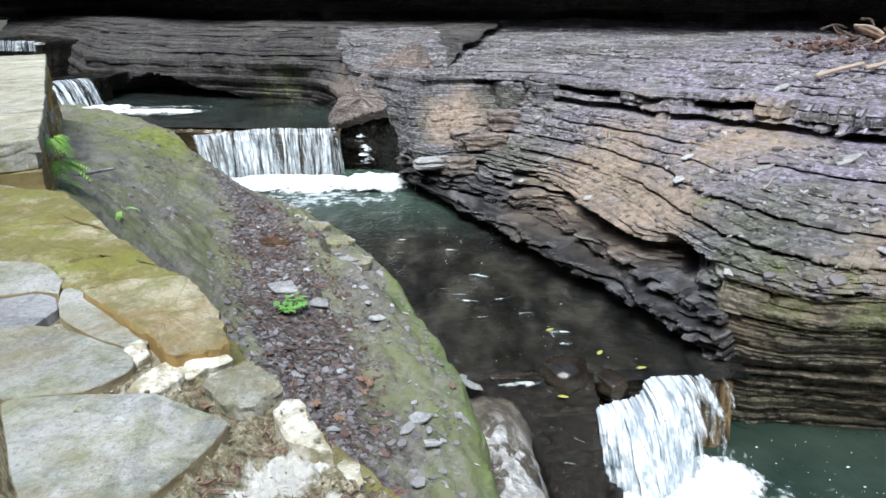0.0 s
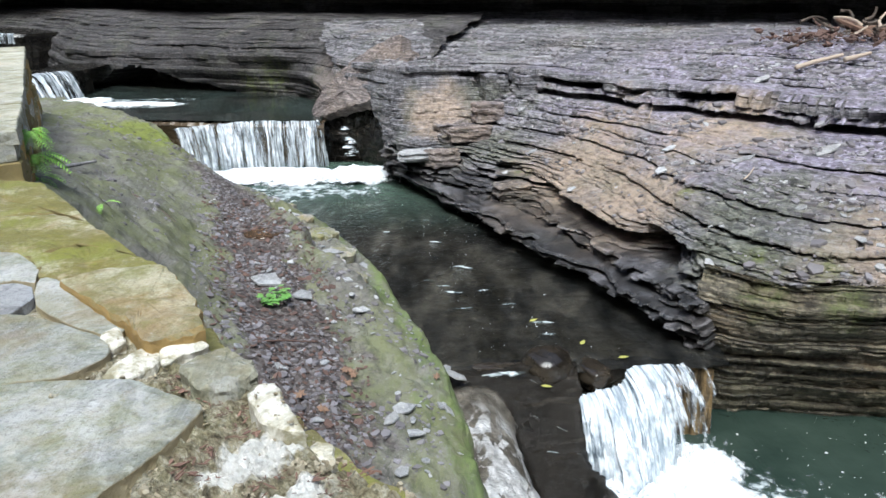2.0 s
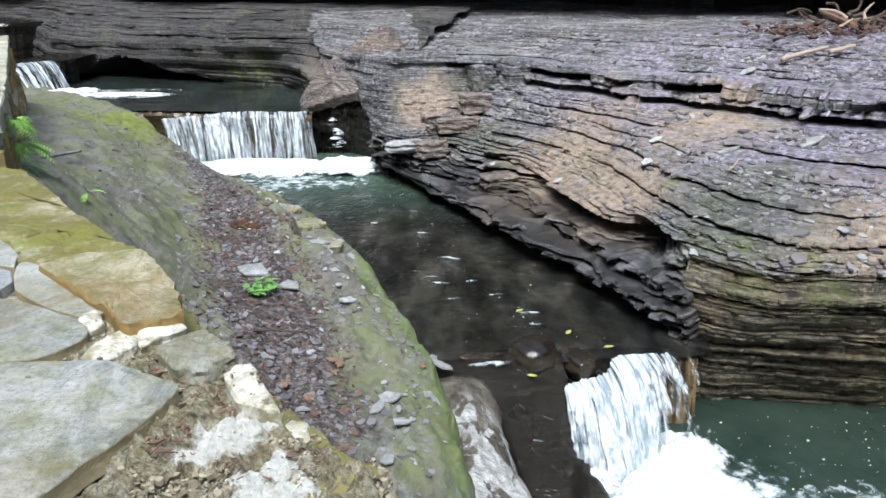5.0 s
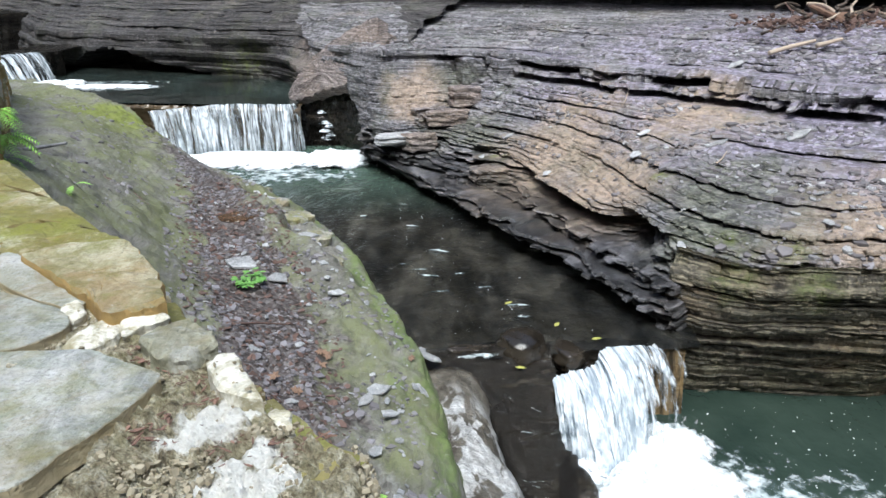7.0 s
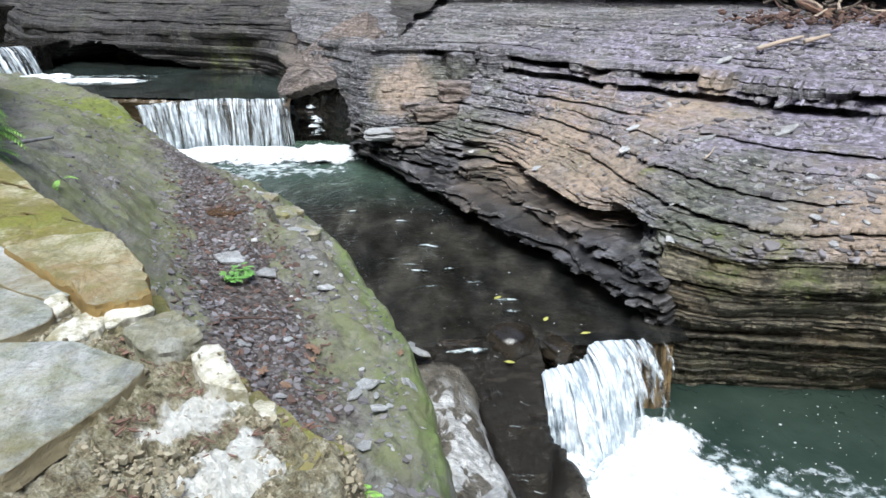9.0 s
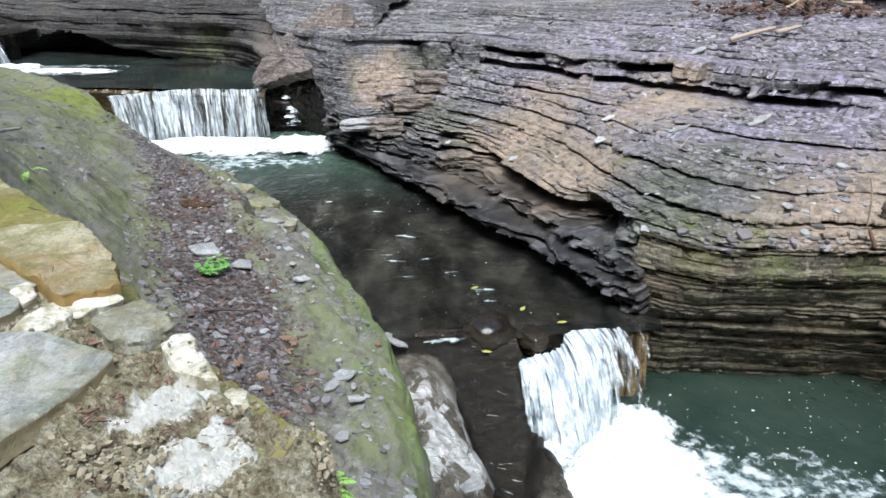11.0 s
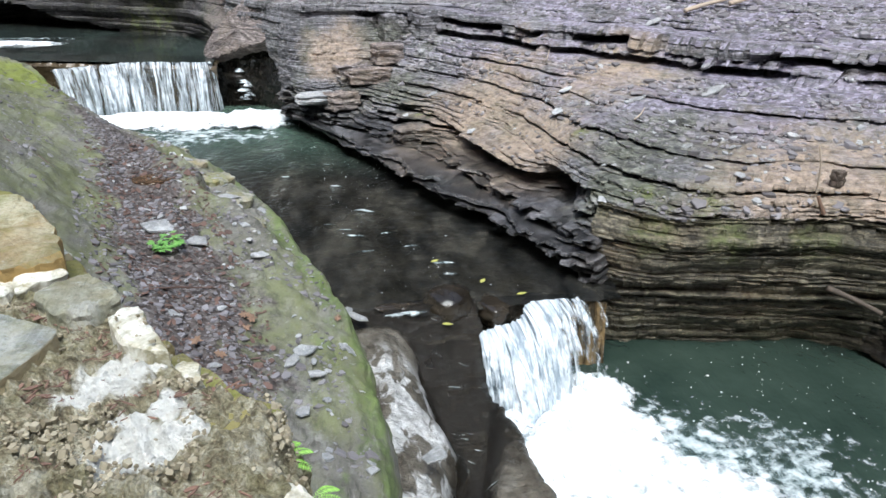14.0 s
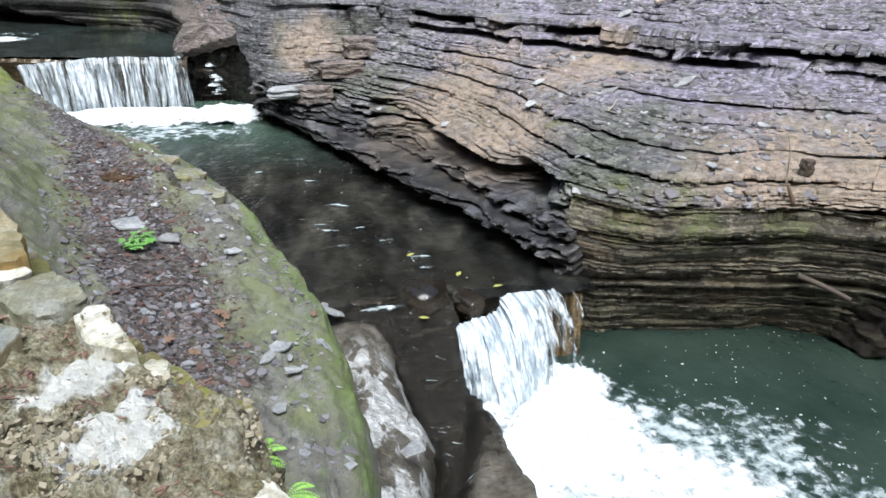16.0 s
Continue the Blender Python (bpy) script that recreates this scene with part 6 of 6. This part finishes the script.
def fern(x, y, z, fronds, length, heading, spread, seed, label):
    rng = random.Random(seed)
    thing = new("fern")
    for k in range(fronds):
        bm = bmesh.new()
        h = heading + rng.uniform(-spread, spread)
        size = length * rng.uniform(0.7, 1.1)
        rise = rng.uniform(0.2, 0.8)
        spine = [Vector((math.cos(h) * f * size, math.sin(h) * f * size, size * (rise * f - 0.75 * f * f))) for f in np.linspace(0, 1, 15)]
        for i in range(1, 15):
            along = (spine[i] - spine[i - 1]).normalized()
            side = along.cross(Vector((0, 0, 1))).normalized()
            w = size * 0.22 * math.sin(math.pi * min(1.0, 0.12 + 0.9 * (1 - i / 15)))
            for s in (-1, 1):
                leaf_blade(bm, spine[i], spine[i] + side * s * w + along * w * 0.35, w * 0.16, 0.2)
            leaf_blade(bm, spine[i - 1], spine[i], size * 0.008, 0.0)
        part("frond", bm, GREEN, thing)
    thing.location = (x, y, z)
    return tagged(thing, label, "fern")


def herb(x, y, z, stems, size, seed, label):
    rng = random.Random(seed)
    thing = new("plant")
    for k in range(stems):
        bm = bmesh.new()
        h, r, lift = rng.uniform(0, 6.28), rng.uniform(0.2, 1.0) * size, rng.uniform(0.25, 0.6) * size
        top = Vector((math.cos(h) * r, math.sin(h) * r, lift))
        leaf_blade(bm, (0.3 * top.x, 0.3 * top.y, 0), top, size * 0.02, 0.0)
        for j in range(5):
            a = h + (j - 2) * 0.7 + rng.uniform(-0.2, 0.2)
            w = size * rng.uniform(0.25, 0.42)
            leaf_blade(bm, top, top + Vector((math.cos(a) * w, math.sin(a) * w, rng.uniform(-0.1, 0.12) * size)), w * 0.33, 0.15)
        part("stem", bm, HERB, thing)
    thing.location = (x, y, z)
    return tagged(thing, label, "plant")


fern(-3.98, 7.5, 2.95, 12, 0.30, -0.9, 1.1, 1, "bright green fern hanging from the far parapet's face")
fern(-4.02, 7.5, 2.70, 12, 0.32, -0.9, 1.1, 2, "bright green fern hanging from the far parapet's face")
fern(-4.02, 7.55, 2.46, 6, 0.3, -0.8, 1.2, 3, "low bright green fern at the foot of the far parapet")
fern(-3.50, 7.75, 2.10, 4, 0.18, -0.6, 1.6, 4, "small fern sprig on the mossy slope")
fern(-0.01, 1.12, 3.26, 3, 0.07, 0.4, 0.8, 5, "small light green fern growing from the wall edge")
fern(0.05, 1.02, 3.25, 3, 0.065, 0.2, 1.0, 6, "small light green fern growing from the wall edge")
herb(-1.76, 8.02, 0.78, 26, 0.20, 7, "low leafy green plant among slate chips")


# pale ledge stones along the bank's rim
for i, (x, y, z, w, dd, turn) in enumerate([(-1.62, 10.95, 0.66, 0.62, 0.34, 0.9), (-1.32, 10.15, 0.60, 0.66, 0.36, 0.8), (-2.15, 11.75, 0.66, 0.60, 0.32, 0.8), (-2.75, 12.75, 0.58, 0.75, 0.4, 0.7), (-3.45, 13.75, 0.55, 0.7, 0.4, 0.7), (-1.0, 9.35, 0.50, 0.55, 0.3, 0.9)]):
    rng = random.Random(300 + i)
    me = stone_mesh("ledge_stone", blob_outline(rng, w, dd, 7, 0.25), 0.2, 60 + i, 30, 0.02, 0.02, 0.06)
    ob = solid_object("ledge_stone", me, LEDGE)
    ob.matrix_world = oriented(x, y, z + 0.015, (0.25, -0.05, 1), turn)
    tagged(ob, "pale weathered ledge stone on the rim of the bank", "stone", "ledge stones")


def puddle(x, y, z, w, d, turn):
    n = Nodes("puddle_water")
    col = n.ramp(n.noise(6.0, 4, 0.6), (0.35, (0.055, 0.032, 0.018)), (0.65, (0.13, 0.08, 0.05)))
    me = stone_mesh("puddle", blob_outline(random.Random(9), w, d, 9, 0.25), 0.03, 8.0, 40, 0.001, 0.003, 0.03)
    ob = solid_object("puddle", me, n.finish(n.solid(col, 0.12, n.bump(n.noise(9.0, 3), 0.1, 0.01))))
    ob.matrix_world = oriented(x, y, z, (0, 0, 1), turn)
    return tagged(ob, "shallow brown puddle lying among slate chips", "puddle")


puddle(-2.38, 10.22, 0.925, 0.62, 0.42, 0.2)

# ---- twigs and driftwood ----
def branch(bm, points, r0, r1, seed, sides=7, knots=0.2):
    rings, count = [], 14
    for i in range(count):
        f = i / (count - 1)
        p, q = spline(points, f), spline(points, min(1.0, f + 0.02)) - spline(points, max(0.0, f - 0.02))
        q = q.normalized()
        a = q.orthogonal().normalized()
        b = q.cross(a)
        ring = []
        for j in range(sides):
            t = 2 * math.pi * j / sides
            r = (r0 + (r1 - r0) * f) * (1 + knots * fnoise(math.cos(t) + seed, math.sin(t), f * 4, 3))
            ring.append(bm.verts.new(p + (a * math.cos(t) + b * math.sin(t)) * r))
        rings.append(ring)
    for u, v in zip(rings, rings[1:]):
        for j in range(sides):
            bm.faces.new((u[j], u[(j + 1) % sides], v[(j + 1) % sides], v[j]))
    bm.faces.new(rings[0][::-1])
    bm.faces.new(rings[-1])


def stick(points, r0, r1, seed, material, label, name="stick"):
    bm = bmesh.new()
    branch(bm, points, r0, r1, seed)
    return tagged(part(name, bm, material, smooth=True), label, "stick" if name == "stick" else "log")


stick([(-1.72, 6.75, 0.90), (-1.5, 6.9, 0.83), (-1.22, 7.1, 0.70)], 0.012, 0.007, 1, NEEDLES, "thin reddish twig lying on the slate")
stick([(-4.62, 9.1, 2.20), (-4.5, 9.4, 2.17), (-4.42, 9.8, 2.12)], 0.03, 0.018, 2, SLATE, "grey weathered stick on the mossy slope")
stick([(-3.95, 9.6, 1.72), (-3.6, 9.5, 1.56), (-3.3, 9.3, 1.40)], 0.012, 0.006, 3, NEEDLES, "thin brown twig on the mossy slope")
stick([(6.60, 13.2, 2.78), (7.0, 13.25, 2.88), (7.45, 13.25, 2.98)], 0.045, 0.03, 4, WOOD, "bleached split branch lying on the rubble ledge")
stick([(7.35, 13.0, 2.92), (7.6, 13.05, 2.97), (7.85, 13.1, 3.02)], 0.05, 0.03, 5, WOOD, "short bleached branch on the rubble ledge")
stick([(4.05, 13.2, 1.93), (4.18, 13.5, 2.02), (4.3, 13.8, 2.1)], 0.012, 0.006, 6, WOOD, "thin pale twig leaning on the ledge")
stick([(4.48, 9.95, 1.63), (4.6, 10.05, 1.68), (4.72, 10.2, 1.74)], 0.014, 0.007, 7, WOOD, "thin pale twig on the slope")
stick([(5.80, 7.62, 1.86), (5.86, 7.60, 1.6), (5.9, 7.62, 1.25)], 0.010, 0.014, 8, WOOD, "thin bare stem standing by the stump")
stick([(5.78, 7.42, 1.30), (5.82, 7.40, 1.2), (5.88, 7.38, 1.08)], 0.02, 0.03, 9, LEAF, "rust-red broken twig in the ledge")
stick([(6.1, 7.30, 0.12), (6.38, 7.14, 0.02), (6.65, 6.95, -0.10)], 0.04, 0.03, 10, DARKWOOD, "weathered log jammed against the pool wall", "log")
stick([(6.75, 13.9, 3.05), (7.0, 14.0, 3.12), (7.3, 14.1, 3.2)], 0.03, 0.015, 11, DARKWOOD, "dark stick on the rubble ledge")
boulder(6.22, 7.72, 1.40, (0.15, 0.12, 0.2), DARKWOOD, "short dark broken stump standing on the ledge", 21.0, 0.3, 0.15, "stump")["category"] = "stump"

pile = new("driftwood_pile")
tagged(pile, "tangle of brown roots and branches stranded on the rubble", "driftwood")
rng = random.Random(17)
for k in range(34):
    x, y = 8.5 + rng.uniform(-1.1, 1.6), 14.7 + rng.uniform(-0.7, 0.7)
    z = 3.16 + rng.uniform(0.0, 0.3)
    h, size, up = rng.uniform(0, 3.14), rng.uniform(0.2, 0.75), rng.uniform(-0.15, 0.6)
    d = Vector((math.cos(h), 0.6 * math.sin(h), up)) * size
    bend = Vector((rng.uniform(-0.08, 0.08), rng.uniform(-0.08, 0.08), rng.uniform(-0.05, 0.08)))
    bm = bmesh.new()
    branch(bm, [Vector((x, y, z)), Vector((x, y, z)) + d * 0.5 + bend, Vector((x, y, z)) + d], rng.uniform(0.02, 0.075), rng.uniform(0.006, 0.03), k, 6, 0.5)
    part("branch", bm, rng.choice((NEEDLES, LEAF, DARKWOOD, DARKWOOD, WOOD)), pile)
rubbish = [((8.3 + rng.uniform(-1.6, 2.0), 14.6 + rng.uniform(-1.1, 0.9), 3.16 + rng.uniform(-0.05, 0.15)), (0, 0, 1)) for _ in range(420)]
chips("leaf_litter", rubbish, (0.05, 0.16), 61, NEEDLES, "brown leaves and bark round the driftwood", "leaf litter", 0.15, 0.7)

# fallen leaves
LEAVES = [(-0.85, 6.74, 0.545, 0.13), (-0.78, 6.70, 0.52, 0.12), (-0.83, 6.51, 0.53, 0.12), (0.08, 6.99, 0.30, 0.10), (-0.98, 5.87, 0.63, 0.12), (-1.20, 5.99, 0.72, 0.12)]
for i, (x, y, z, w) in enumerate(LEAVES):
    bm = bmesh.new()
    rim = [bm.verts.new((w * r * math.cos(a), w * r * math.sin(a), 0.12 * w * math.sin(3 * a + i))) for a, r in ((2 * math.pi * j / 16, 0.55 if j % 2 == 0 else 0.3) for j in range(16))]
    mid = bm.verts.new((0, 0, 0.08 * w))
    for j in range(16):
        bm.faces.new((rim[j], rim[(j + 1) % 16], mid))
    ob = part("fallen_leaf", bm, LEAF)
    ob.matrix_world = oriented(x, y, z + 0.012, (0.15, -0.2, 1), i * 1.3)
    tagged(ob, "curled rust-brown fallen leaf on slate chips", "leaf", "fallen leaves")

YELLOWLEAF = plain_material("yellow_leaf", (0.30, 0.30, 0.06), (0.50, 0.48, 0.14), 0.7)
for i, (x, y) in enumerate(((1.28, 7.42), (2.28, 7.84), (1.35, 8.9), (1.9, 8.2))):
    bm = bmesh.new()
    leaf_blade(bm, (0, 0, 0), (0.14, 0.03, 0.01), 0.032, 0.05)
    ob = part("fallen_leaf", bm, YELLOWLEAF)
    ob.matrix_world = pose(x, y, (bedded(x, y) + 0.02) if y < 7.6 else 0.012, 0, 0, -30 + 25 * i)
    tagged(ob, "yellow-green leaf caught on the wet rock" if y < 7.6 else "yellow-green leaf floating on the dark water", "leaf", "fallen leaves")

# bubbles drifting on the water, some of them white specks painted as ripple glints
rng = random.Random(40)
spots = [((rng.uniform(3.4, 7.0), rng.uniform(3.0, 7.9), -0.938), (0, 0, 1)) for _ in range(420)]
spots += [((-0.2 + 0.21 * (16 - y) + rng.uniform(-0.9, 0.9), y, 0.012), (0, 0, 1)) for y in (rng.uniform(8, 16) for _ in range(170))]
spots += [((0.9 + rng.gauss(0, 0.35), 13.0 + rng.gauss(0, 0.8), 0.012), (0, 0, 1)) for _ in range(70)]
chips("bubbles", spots, (0.008, 0.020), 41, FOAM, "small white bubbles and painted glint specks on the water", "bubbles", 0.1, 0.05)
stems = [((0.86, 9.9, -0.03), (0, 0, 1)), ((0.6, 9.5, -0.03), (0, 0, 1)), ((0.2, 10.8, -0.03), (0, 0, 1)), ((1.15, 9.75, -0.03), (0, 0, 1)), ((0.95, 10.3, -0.035), (0, 0, 1))]
chips("sunken_flakes", stems, (0.12, 0.2), 42, SLATE, "slate flakes just under the water", "slate litter", 0.05, 0.02)
